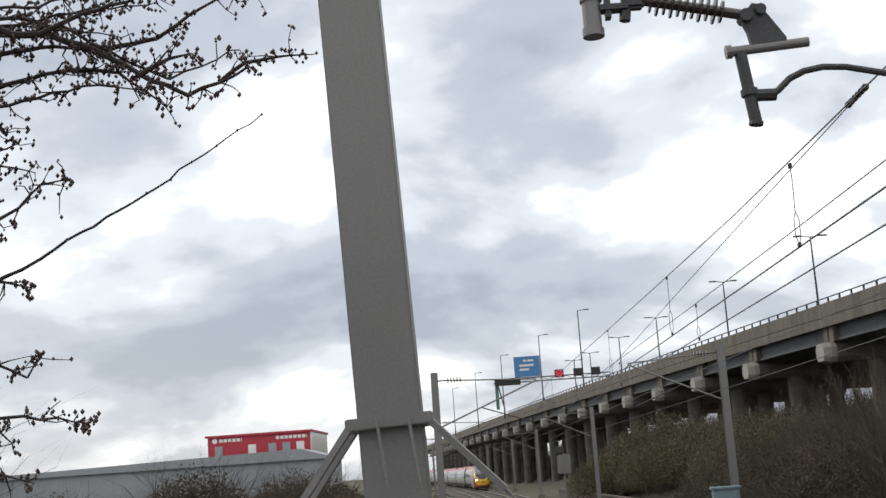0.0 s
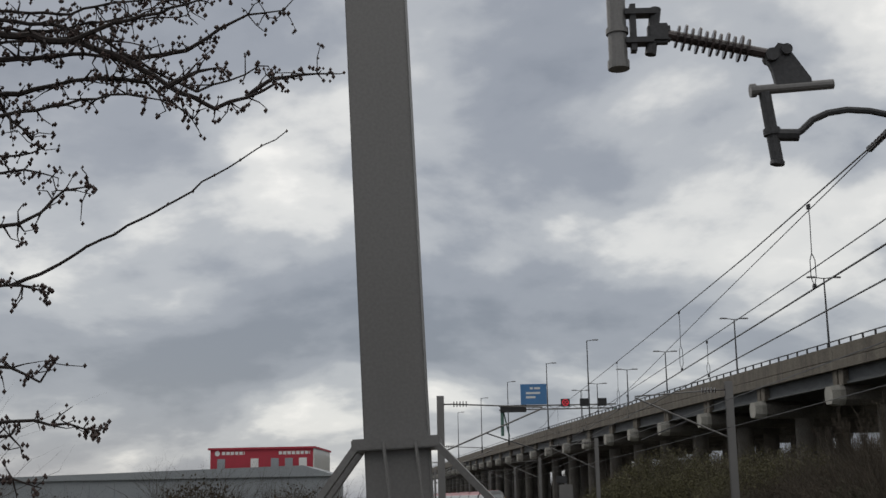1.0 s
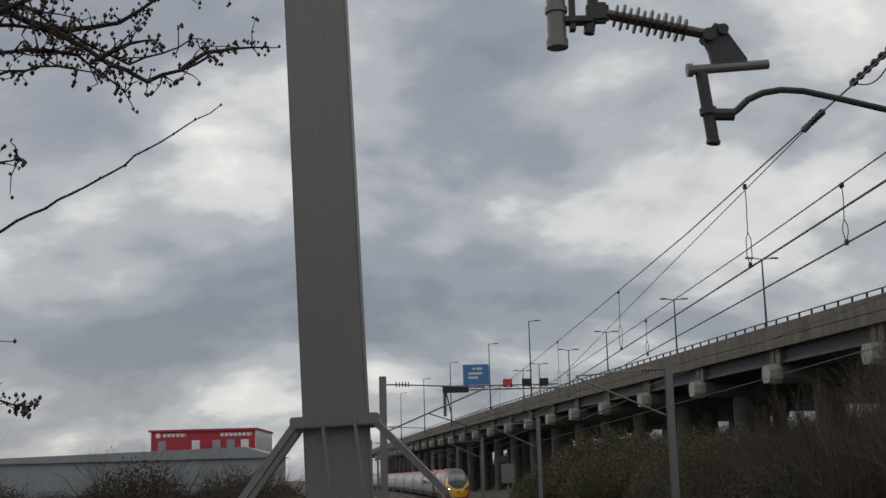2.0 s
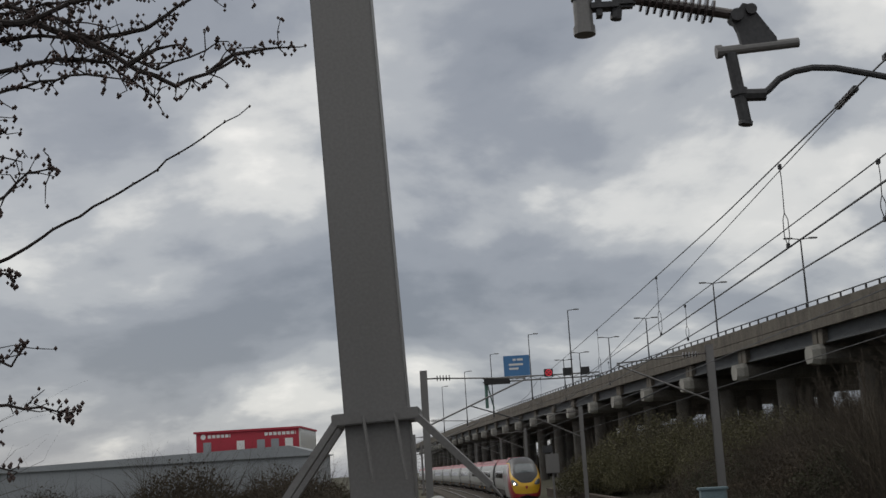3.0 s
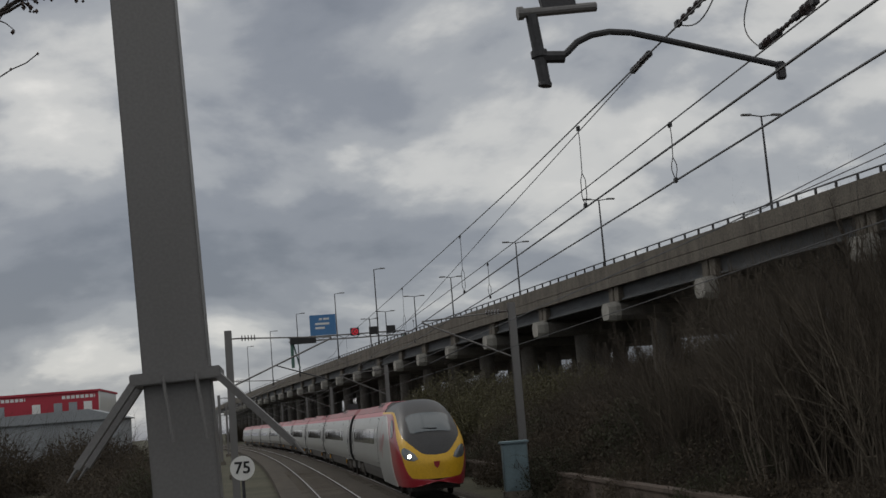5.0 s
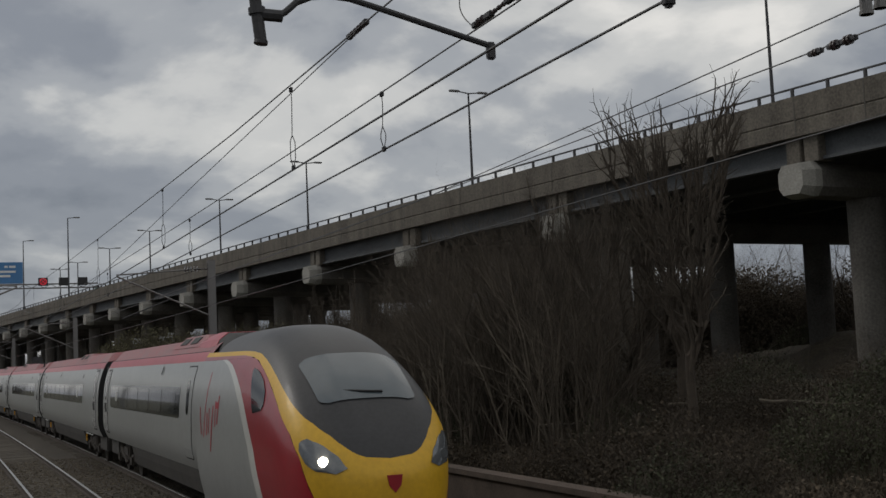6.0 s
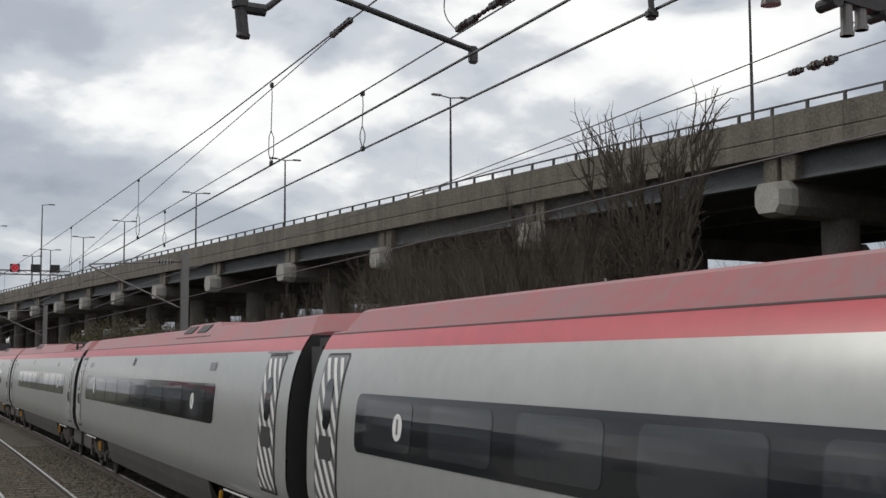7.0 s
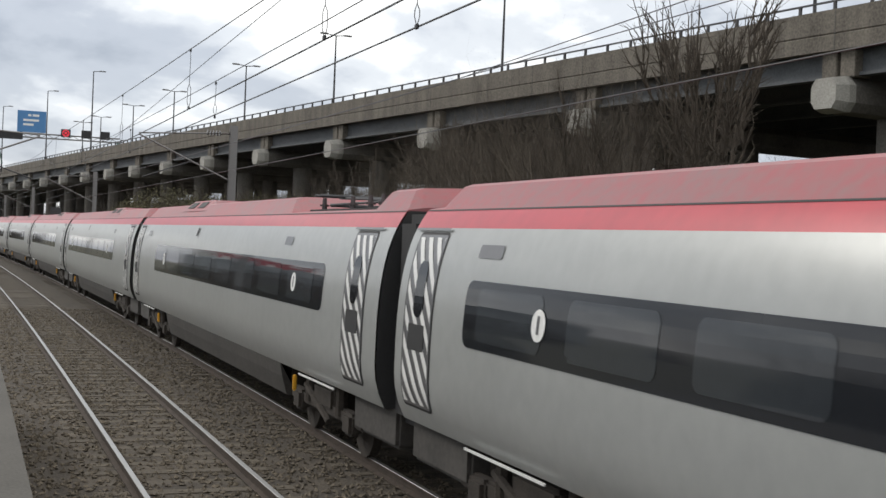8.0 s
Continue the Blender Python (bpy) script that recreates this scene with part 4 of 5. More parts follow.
for i in range(66):
    y = 84 + 4.8 * i
    wooded.append((via(y)[0] + 33 + rng.uniform(0, 6), y, rng.uniform(0, 360), rng.uniform(0.95, 1.2)))
for i in range(12):
    wooded.append((-26 + 6 * i + rng.uniform(-2, 2), 420 + rng.uniform(-10, 20), rng.uniform(0, 360), rng.uniform(0.7, 0.9)))
for x, y, s in ((-23.4, 100, 2.7), (-36, 104, 2.0), (-15.5, 100, 2.3), (-12.6, 92, 2.1), (-20.5, 99, 1.6), (-30, 100, 1.5), (-41, 104, 1.5), (-26.5, 99, 1.7)):
    spots[0].append((x, y, rng.uniform(0, 360), s))
for i in range(34):
    spots[i % 2].append((64 + rng.uniform(0, 30), 20 + 5.4 * i + rng.uniform(-2, 2), rng.uniform(0, 360), rng.uniform(1.4, 2.6)))
for i in range(26):
    spots[i % 2].append((-26 + rng.uniform(-30, 14) , 96 + rng.uniform(0, 40), rng.uniform(0, 360), rng.uniform(0.8, 1.5)))
for i in range(22):
    spots[i % 2].append((-15 + rng.uniform(-3, 2), -42 + 3.6 * i, rng.uniform(0, 360), rng.uniform(1.2, 2.0)))
for x, y, s in ((-7.6, 40, 0.9), (-6.4, 46, 1.0), (-8.2, 52, 1.2), (-6.0, 60, 1.1), (-9.5, 66, 1.3), (-7.0, 74, 1.2), (-9.0, 84, 1.5), (-3.4, 34, 0.45), (-2.9, 41, 0.5)):
    spots[rng.choice((0, 1))].append((x, y, rng.uniform(0, 360), s))
for i in range(16):
    y = 24 + 5 * i
    wooded.append((via(y)[0] + 36 + rng.uniform(0, 5), y, rng.uniform(0, 360), rng.uniform(0.95, 1.12)))
planted(olive_bush, olive)
planted(woods, wooded)
for ob, k in ((dark_bush, 0), (ivy_bush, 1), (low_bush, 2)):
    planted(ob, spots[k])
far_tree = bare_tree(33, 8.0, 4, "distant leafless tree beyond the viaduct", M_BARK)
planted(far_tree, [(58 + 12 * math.sin(i * 2.3), 26 + 11 * i, 77 * i, 1.2) for i in range(15)] + [(-24, 118, 0, 0.62), (-30, 116, 90, 0.75), (-52, 128, 40, 0.85), (-18.0, 100, 200, 0.55), (-13.5, 92, 20, 0.5)] + [(-17 + 3 * math.sin(i * 1.7), -30 + 9 * i, 50 * i, 0.8 + 0.15 * math.sin(i)) for i in range(7)])

# bare earth mound under the far side of the viaduct
bm = bmesh.new()
rows = []
for i in range(29):
    v = i / 14 - 1
    row = []
    for j in range(17):
        w = j / 8 - 1
        rise = max(0.0, 1 - abs(v) ** 2.4) * max(0.0, 1 - abs(w) ** 2.0)
        x, y = 54 + 8 * w, 60 + 21 * v
        row.append(bm.verts.new((x, y, 0.2 + 3.0 * rise + 1.6 * rise * noise.noise((x * 0.22, y * 0.22, 3.0)))))
    rows.append(row)
for p, q in zip(rows, rows[1:]):
    for j in range(16):
        bm.faces.new((p[j], p[j + 1], q[j + 1], q[j]))
tagged(part("earth_mound", bm, M_EARTH, smooth=True), "pale bare earth mound under the viaduct", "mound")

# fallen branches on the bank
for x, y, z, turn, ln in ((15.9, 31.6, 1.55, 62, 2.6), (16.4, 24.6, 1.72, 50, 1.9), (16.8, 21.4, 1.85, 58, 2.2), (14.8, 28.4, 1.2, 40, 1.7)):
    log = thing("fallen_branch", "pale fallen bare branch lying on the scrub", "branch", "fallen branches", at=pose(x, y, z, 0, 0, -turn))
    dice = random.Random(int(x * 10))
    stem = Sticks()
    p, r = Vector((-ln / 2, 0, 0)), 0.045
    for i in range(7):
        q = p + Vector((ln / 7, dice.gauss(0, 0.05), dice.gauss(0, 0.03)))
        stem.stick(p, q, r, r * 0.88, 6)
        if i % 2:
            stem.stick(q, q + Vector((0.25, dice.uniform(-0.3, 0.3), 0.2)), r * 0.5, r * 0.2, 4)
        p, r = q, r * 0.88
    stem.mesh("stem", M_BARK_PALE, log)

# long dead grass and litter on the bank
vs, fs = [], []
for i in range(26000):
    y = 12 + 60 * random.random() ** 1.3
    x = random.uniform(11.9, 20) - 0.01 * y
    z = ground_z(x, y) - 0.02
    a, hgt, w = random.uniform(0, math.tau), random.uniform(0.15, 0.6), random.uniform(0.006, 0.016)
    k = len(vs)
    dx, dy = math.cos(a), math.sin(a)
    vs += [(x - dy * w, y + dx * w, z), (x + dy * w, y - dx * w, z), (x + dx * hgt * 0.5, y + dy * hgt * 0.5, z + hgt)]
    fs.append((k, k + 1, k + 2))
me = bpy.data.meshes.new("dead_grass")
me.from_pydata(vs, [], fs)
me.materials.append(M_DRY)
tagged(new("dead_grass", me), "dead straw-brown grass on the bank", "grass", kind="stuff")

# ---- hawthorn beside the platform ----
BOUGHS = (
    ((-1.45, 4.42), (-1.16, 4.38), (-1.00, 4.32), (-0.88, 4.24), (-0.75, 4.17), (-0.66, 4.20), (-0.58, 4.24)),
    ((-1.46, 4.48), (-1.20, 4.46), (-1.01, 4.49), (-0.83, 4.49)),
    ((-0.97, 4.32), (-0.83, 4.34), (-0.74, 4.40), (-0.66, 4.44), (-0.56, 4.45)),
    ((-1.44, 4.21), (-1.25, 4.24), (-1.08, 4.27), (-0.94, 4.25)),
    ((-1.29, 3.69), (-1.21, 3.72), (-1.12, 3.77), (-0.91, 3.88), (-0.71, 4.00), (-0.55, 4.10)),
    ((-1.41, 3.69), (-1.26, 3.69), (-1.19, 3.67)),
    ((-1.42, 3.86), (-1.28, 3.86), (-1.22, 3.89), (-1.16, 3.95), (-1.09, 3.96)),
    ((-1.40, 3.49), (-1.28, 3.47), (-1.20, 3.43), (-1.17, 3.48)),
    ((-1.39, 3.33), (-1.21, 3.33), (-1.12, 3.32), (-1.04, 3.30)),
    ((-1.43, 3.99), (-1.27, 4.01), (-1.19, 3.99)),
    ((-1.43, 4.06), (-1.29, 4.05), (-1.22, 4.07)),
    ((-1.35, 4.21), (-1.31, 4.15), (-1.26, 4.10)),
    ((-1.42, 4.22), (-1.40, 4.15), (-1.42, 4.06)),
    ((-1.16, 4.38), (-1.04, 4.43), (-0.88, 4.47), (-0.72, 4.52)),
    ((-1.45, 4.33), (-1.26, 4.33), (-1.12, 4.34), (-0.97, 4.31)),
    ((-1.08, 4.27), (-0.94, 4.25), (-0.81, 4.14)),
    ((-1.38, 3.17), (-1.26, 3.18), (-1.20, 3.16)),
    ((-0.88, 4.24), (-0.80, 4.28), (-0.74, 4.29)),
    ((-1.46, 4.56), (-1.24, 4.52), (-1.08, 4.55)),
    ((-0.66, 4.20), (-0.59, 4.25), (-0.50, 4.26), (-0.42, 4.26)),
    ((-1.39, 3.28), (-1.27, 3.29), (-1.24, 3.26)),
)
thorn = thing("hawthorn_tree", "leafless hawthorn with spiny spurs and reddish buds", "tree", at=pose(0, 0, 0))
rng = random.Random(4)
bm = bmesh.new()
trunk = [Vector((-2.75, 3.3, 0.8)), Vector((-2.65, 3.25, 2.0)), Vector((-2.5, 3.2, 3.2)), Vector((-2.4, 3.25, 4.4)), Vector((-2.3, 3.2, 5.2))]
for i in range(4):
    tube(bm, trunk[i], trunk[i + 1], 0.09 - 0.016 * i, 0.09 - 0.016 * (i + 1), n=10)
part("trunk", bm, M_TWIG, thorn)
EXTRA = [tuple((x + 0.03 * (k % 4) - 0.05, z + 0.05 * (-1) ** k) for x, z in b) for k, b in enumerate(BOUGHS) if b[0][1] > 4.15 and b[0][0] < -1.2 and k not in (11, 12)]
for n_limb, limb in enumerate(list(BOUGHS) + EXTRA):
    wood, buds = Sticks(), Sticks()
    y = 3.2 + rng.uniform(-0.25, 0.25) * (n_limb not in (4,))
    k = y / 3.2
    pts = [Vector((x * k, y, 3.1 + (z - 3.1) * k)) for x, z in limb]
    thick = 0.013 if n_limb in (0, 3, 14) else 0.0056 if n_limb == 4 else 0.0075
    if limb[0][0] < -1.36:
        base = pts[0]
        pts = [Vector((-2.45, 3.2, base.z - 0.35 + 0.1 * rng.random())), base + Vector((-0.45, 0, -0.08)), *pts]
    total = len(pts) - 1
    for i in range(total):
        f0, f1 = 1 - 0.75 * i / total, 1 - 0.75 * (i + 1) / total
        a, b = pts[i], pts[i + 1]
        cuts = max(1, int((b - a).length / 0.035))
        p = a
        for c in range(cuts):
            g = (c + 1) / cuts
            q = a.lerp(b, g) + (rvec(rng, 0.0028) if g < 1 else Vector())
            r0, r1 = thick * (f0 + (f1 - f0) * c / cuts), thick * (f0 + (f1 - f0) * g)
            wood.stick(p, q, r0, r1, 6)
            if q.x > -1.75:
                if n_limb == 4:
                    if c % 2 == 0:
                        buds.bud(q + rvec(rng, 0.0015), 0.0042)
                elif rng.random() < 0.95:
                    for _ in range(rng.choice((2, 3, 3, 4))):
                        w = (rvec(rng, 1) + Vector((0.25, 0, 0.1))).normalized()
                        ln = rng.choice((0.018, 0.03, 0.03, 0.05, 0.08)) * rng.uniform(0.7, 1.3)
                        e = q + w * ln * 0.5 + rvec(rng, 0.004)
                        e2 = e + (w + rvec(rng, 0.45)).normalized() * ln * 0.5
                        wood.stick(q, e, r1 * 0.55 + 0.0009, 0.0017, 4)
                        wood.stick(e, e2, 0.0017, 0.0011, 4)
                        for _ in range(rng.choice((1, 2, 3, 4))):
                            buds.bud(e2 + rvec(rng, 0.005), rng.uniform(0.0035, 0.0066))
                        if rng.random() < 0.5:
                            buds.bud(e + rvec(rng, 0.003), rng.uniform(0.003, 0.005))
            p = q
    for _ in range(0 if n_limb == 4 else 14 if n_limb in (8, 5, 7, 6) else 5):
        buds.bud(pts[-1] + rvec(rng, 0.011), rng.uniform(0.004, 0.007))
    limb_ob = wood.mesh("branch", M_TWIG, thorn)
    buds.mesh("bud_cluster", M_BUD, limb_ob)["kind"] = "stuff"

# ---- the express train ----
CAR, HALF_W, WAIST, TOP, POWER = 23.9, 1.365, 1.5, 3.80, 3.0
NOSE_LEN = 25.3
TIP = 0.3


def hull(d):
    """Half width, waist, foot and crown of the body at d metres behind the nose's tip."""
    d = max(0.0, d - TIP)
    u, v, w = min(1, d / 2.3), min(1, d / 4.6), min(1, d / 0.6)
    half = HALF_W * (1 - (1 - u) ** 3.0) ** 0.43
    crown = 1.40 + (TOP - 1.40) * (1 - (1 - v) ** 2.0) ** 0.875
    foot = 0.64 - 0.19 * (1 - (1 - w) ** 2) ** 0.5
    waist = min(1.5, foot + (crown - foot) * 0.52)
    return half, waist, foot, crown


def skin(d, k, nose):
    """Point of the body's side at k from foot (0) to crown (1)."""
    half, waist, foot, crown = hull(d) if nose else (HALF_W, WAIST, 0.95, TOP)
    if k < 0.3:
        f = k / 0.3
        x = half * (1 - 0.11 * (1 - f) ** 2)
        return x, foot + (waist - foot) * f
    a = (k - 0.3) / 0.7 * math.pi / 2
    return half * max(0.0, math.cos(a)) ** (2 / POWER), waist + (crown - waist) * math.sin(a) ** (2 / POWER)


def side_x(z):
    if z < WAIST:
        f = (z - 0.95) / (WAIST - 0.95)
        return HALF_W * (1 - 0.11 * (1 - f) ** 2)
    return HALF_W * max(0.0, 1 - ((z - WAIST) / (TOP - WAIST)) ** POWER) ** (1 / POWER)


def patch(bm, y0, y1, z0, z1, r, out, s, rows=10, slope=0.0, clip=None):
    """Rounded panel on the body's side s, lifted out metres off it; slope slants it, clip holds it between two y."""
    zs = [z0 + (z1 - z0) * i / rows for i in range(rows + 1)]
    if r:
        zs = sorted(set(zs + [z0 + r * (1 - math.cos(a)) for a in (0.4, 0.8, 1.2)] + [z1 - r * (1 - math.cos(a)) for a in (0.4, 0.8, 1.2)]))
    last = None
    for z in zs:
        ins = 0.0
        e = min(z - z0, z1 - z)
        if r and e < r:
            ins = r - math.sqrt(max(0, r * r - (r - e) ** 2))
        a, b = y0 + ins + slope * (z - z0), y1 - ins + slope * (z - z0)
        if clip:
            a, b = min(max(a, clip[0]), clip[1]), min(max(b, clip[0]), clip[1])
        x = s * (side_x(z) + out)
        n = max(1, int((y1 - y0) / 3))
        row = [bm.verts.new((x, a + (b - a) * i / n, z)) for i in range(n + 1)]
        if last:
            for i in range(n):
                q = (last[i], last[i + 1], row[i + 1], row[i])
                if (q[0].co - q[1].co).length > 1e-4 or (q[2].co - q[3].co).length > 1e-4:
                    bm.faces.new(q)
        last = row
    for v in [v for v in bm.verts if not v.link_faces]:
        bm.verts.remove(v)
    return bm


def loft(bm, ds, ks, nose, keep=None):
    """Body surface over both sides; keep(d, x, z) picks faces."""
    prev = None
    for d in ds:
        right = [skin(d, k, nose) for k in ks]
        pts = [(x, z) for x, z in right] + [(-x, z) for x, z in reversed(right[:-1])]
        row = [(x, -d, z) for x, z in pts]
        if prev:
            for i in range(len(row) - 1):
                q = [prev[i], prev[i + 1], row[i + 1], row[i]]
                c = [sum(p[j] for p in q) / 4 for j in range(3)]
                if keep is None or keep(-c[1], c[0], c[2]):
                    bm.faces.new([bm.verts.new(p) for p in q])
        prev = row
    bmesh.ops.remove_doubles(bm, verts=bm.verts, dist=0.0005)
    return bm


def bogie(parent, y):
    bm = bmesh.new()
    for s in (-1, 1):
        bx(bm, s * 1.0 - 0.07, s * 1.0 + 0.07, y - 1.9, y + 1.9, 0.42, 0.62, 0.03)
        bx(bm, s * 1.0 - 0.1, s * 1.0 + 0.1, y - 0.5, y + 0.5, 0.5, 0.85, 0.05)
        for k in (-1.35, 1.35):
            bx(bm, s * 1.04 - 0.1, s * 1.04 + 0.1, y + k - 0.2, y + k + 0.2, 0.3, 0.62, 0.05)
            tube(bm, (s * 1.04, y + k * 0.6, 0.5), (s * 1.04, y + k * 0.6, 0.95), 0.09, n=8)
        tube(bm, (s * 1.1, y - 0.9, 0.75), (s * 1.1, y + 0.4, 0.35), 0.05, n=6)
    bx(bm, -0.9, 0.9, y - 0.4, y + 0.4, 0.45, 0.8)
    b = part("bogie_frame", bm, M_UNDER, parent)
    for k in (-1.35, 1.35):
        bm = bmesh.new()
        for s in (-1, 1):
            tube(bm, (s * 0.72, y + k, 0.44), (s * 0.85, y + k, 0.44), 0.44, n=24)
        tube(bm, (-0.72, y + k, 0.44), (0.72, y + k, 0.44), 0.09, n=8)
        part("wheelset", bm, M_UNDER, b)


KS = [0, 0.1, 0.2, 0.3] + [0.3 + 0.7 * i / 22 for i in range(1, 23)]


def body(t, d0, d1, taper=True, well=False):
    """Straight coachwork from d0 to d1 behind the origin: lower side, cantrail, roof."""
    bands = (("bodyside", M_WHITE, lambda d, x, z: z < 3.23), ("cantrail", M_CREST, lambda d, x, z: 3.23 <= z < 3.44))
    ks = sorted(set(KS + [kz(3.23), kz(3.44), kz(3.458)]))
    n = 4
    ds = [d0 + (d1 - d0) * i / n for i in range(n + 1)]
    for name, m, keep in bands:
        bm = bmesh.new()
        loft(bm, ds, ks, False, keep)
        part(name, bm, m, t, smooth=True)
    # faceted roof fairing, sloping down at its ends
    bm = bmesh.new()
    rim = side_x(3.44) + 0.004
    runs = [(d0 + 0.02, 0.0 if taper else 1.0), (d0 + 0.5, 1.0), ((d0 + d1) / 2, 1.0), (d1 - 0.5, 1.0), (d1 - 0.02, 0.0)]
    if well:
        runs[1:2] = [(d0 + 0.4, 1.0), (d0 + 1.35, 1.0), (d0 + 1.85, 0.0), (d0 + 5.9, 0.0), (d0 + 6.5, 1.0)]
    rows = []
    for d, f in runs:
        half = [(rim, 3.437), (rim - 0.02, 3.46), (0.80 - 0.05 * f, 3.49 + 0.235 * f), (0.70 - 0.05 * f, 3.50 + 0.262 * f), (0.0, 3.51 + 0.28 * f)]
        rows.append([bm.verts.new((x, -d, z)) for x, z in half] + [bm.verts.new((-x, -d, z)) for x, z in reversed(half[:-1])])
    for p, q in zip(rows, rows[1:]):
        for i in range(len(p) - 1):
            bm.faces.new((p[i], p[i + 1], q[i + 1], q[i]))
    for row in (rows[0], rows[-1]):
        bm.faces.new(row)
    part("roof", bm, M_ROOFRED, t, "dusty red faceted roof fairing")
    for s in (-1, 1):
        bm = bmesh.new()
        patch(bm, -d1 + 0.02, -d0 - 0.02, 3.432, 3.448, 0, 0.004, s, 1)
        part("gutter_line", bm, M_BLACK, t)
    for d in (d0, d1):
        bm = bmesh.new()
        right = [skin(0, k, False) for k in ks]
        right = [(x * 0.985, z - 0.01) for x, z in right if z < 3.47]
        bm.faces.new([bm.verts.new((x, -d, z)) for x, z in right + [(-x, z) for x, z in reversed(right)]])
        part("end_wall", bm, M_BLACK, t)


def kz(z):
    """Loft parameter at which the straight body reaches z."""
    return 0.3 + 0.7 * math.asin(((z - WAIST) / (TOP - WAIST)) ** (POWER / 2)) / (math.pi / 2)


def window_band(t, y0, y1, s):
    bm = bmesh.new()
    patch(bm, y0, y1, 2.0, 2.69, 0.14, 0.006, s, 8)
    w = part("window_band", bm, M_GLASS, t, "dark glazed window band")
    k = y0 + 0.35
    while k + 1.55 < y1:
        bm = bmesh.new()
        patch(bm, k, k + 1.5, 2.08, 2.62, 0.1, 0.010, s, 6)
        part("pane", bm, M_PANE, w)
        k += 2.0


def plain_door(t, y0, y1, s):
    bm = bmesh.new()
    patch(bm, y0, y1, 1.15, 3.15, 0.08, 0.004, s, 10)
    part("door_seal", bm, M_BLACK, t)
    bm = bmesh.new()
    patch(bm, y0 + 0.03, y1 - 0.03, 1.18, 3.12, 0.06, 0.010, s, 10)
    dr = part("door", bm, M_WHITE, t)
    bm = bmesh.new()
    patch(bm, (y0 + y1) / 2 - 0.14, (y0 + y1) / 2 + 0.14, 2.1, 2.85, 0.13, 0.016, s, 8)
    part("door_window", bm, M_GLASS, dr)


def striped_door(t, y0, y1, s):
    bm = bmesh.new()
    patch(bm, y0, y1, 1.15, 3.18, 0.07, 0.004, s, 12)
    part("door_seal", bm, M_BLACK, t)
    bm = bmesh.new()
    patch(bm, y0 + 0.03, y1 - 0.03, 1.18, 3.15, 0.05, 0.008, s, 12)
    dr = part("door", bm, M_DOORGREY, t, "dark grey door with slanting white stripes")
    c, pitch = (y0 + 0.06, y1 - 0.06), 0.27
    k = y0 - 0.2
    while k < y1 + 2.6:
        bm = bmesh.new()
        patch(bm, k, k + 0.13, 1.21, 3.12, 0, 0.013, s, 36, -0.85, c)
        if len(bm.faces):
            part("stripe", bm, M_STRIPE, dr)
        else:
            bm.free()
        k += pitch
    bm = bmesh.new()
    patch(bm, (y0 + y1) / 2 - 0.15, (y0 + y1) / 2 + 0.15, 2.2, 2.85, 0.13, 0.018, s, 8)
    part("door_window", bm, M_GLASS, dr)
    bm = bmesh.new()
    patch(bm, (y0 + y1) / 2 - 0.26, (y0 + y1) / 2 + 0.26, 1.82, 2.12, 0.02, 0.017, s, 4)
    part("step_panel", bm, M_BLACK, dr)


def class_disc(t, y, s):
    bm = bmesh.new()
    patch(bm, y - 0.14, y + 0.14, 2.2, 2.5, 0.139, 0.016, s, 10)
    d = part("class_disc", bm, M_SIGNWHITE, t, "white class marking disc")
    bm = bmesh.new()
    patch(bm, y - 0.025, y + 0.025, 2.27, 2.44, 0, 0.020, s, 4)
    part("numeral", bm, M_DOORGREY, d)


def skirts(t, y0, y1):
    for s in (-1, 1):
        bm = bmesh.new()
        rows = [(side_x(0.97) - 0.005, 0.99), (1.17, 0.72), (1.08, 0.42), (0.9, 0.40)]
        a = [bm.verts.new((s * x, y0, z)) for x, z in rows]
        b = [bm.verts.new((s * x, y1, z)) for x, z in rows]
        for i in range(3):
            bm.faces.new((a[i], a[i + 1], b[i + 1], b[i]))
        bm.faces.new([a[0], a[1], a[2], a[3]])
        bm.faces.new([b[3], b[2], b[1], b[0]])
        part("skirt", bm, M_SKIRT, t)
    bm = bmesh.new()
    bx(bm, -1.0, 1.0, y0, y1, 0.45, 1.0)
    part("underframe", bm, M_UNDER, t)


def roof_box(t, y, n, long=1.3):
    """Raised roof unit with sloping flanks, a row of dark grilles along each."""
    bm = bmesh.new()
    rows = []
    for k, f in ((-long - 0.35, 0.0), (-long, 1.0), (long, 1.0), (long + 0.35, 0.0)):
        rows.append([bm.verts.new((x, y + k, z)) for x, z in ((0.90, 3.58), (0.62, 3.72 + 0.13 * f), (-0.62, 3.72 + 0.13 * f), (-0.90, 3.58))])
    for p, q in zip(rows, rows[1:]):
        for i in range(3):
            bm.faces.new((p[i], p[i + 1], q[i + 1], q[i]))
    for row in (rows[0], rows[-1]):
        bm.faces.new(row)
    b = part("roof_unit", bm, M_ROOFRED, t)
    for i in range(n):
        k = y - long + 2 * long * (i + 0.14) / n
        for s in (-1, 1):
            bm = bmesh.new()
            vs = [bm.verts.new((s * x, k + g, z)) for x, z in ((0.83, 3.662), (0.68, 3.808)) for g in (0, 1.3 * long / n)]
            bm.faces.new((vs[0], vs[1], vs[3], vs[2]))
            ext = bmesh.ops.extrude_face_region(bm, geom=list(bm.faces))
            bmesh.ops.translate(bm, vec=(s * 0.004, 0, 0.005), verts=[v for v in ext["geom"] if isinstance(v, bmesh.types.BMVert)])
            part("grille", bm, M_BLACK, b, "dark roof grille")


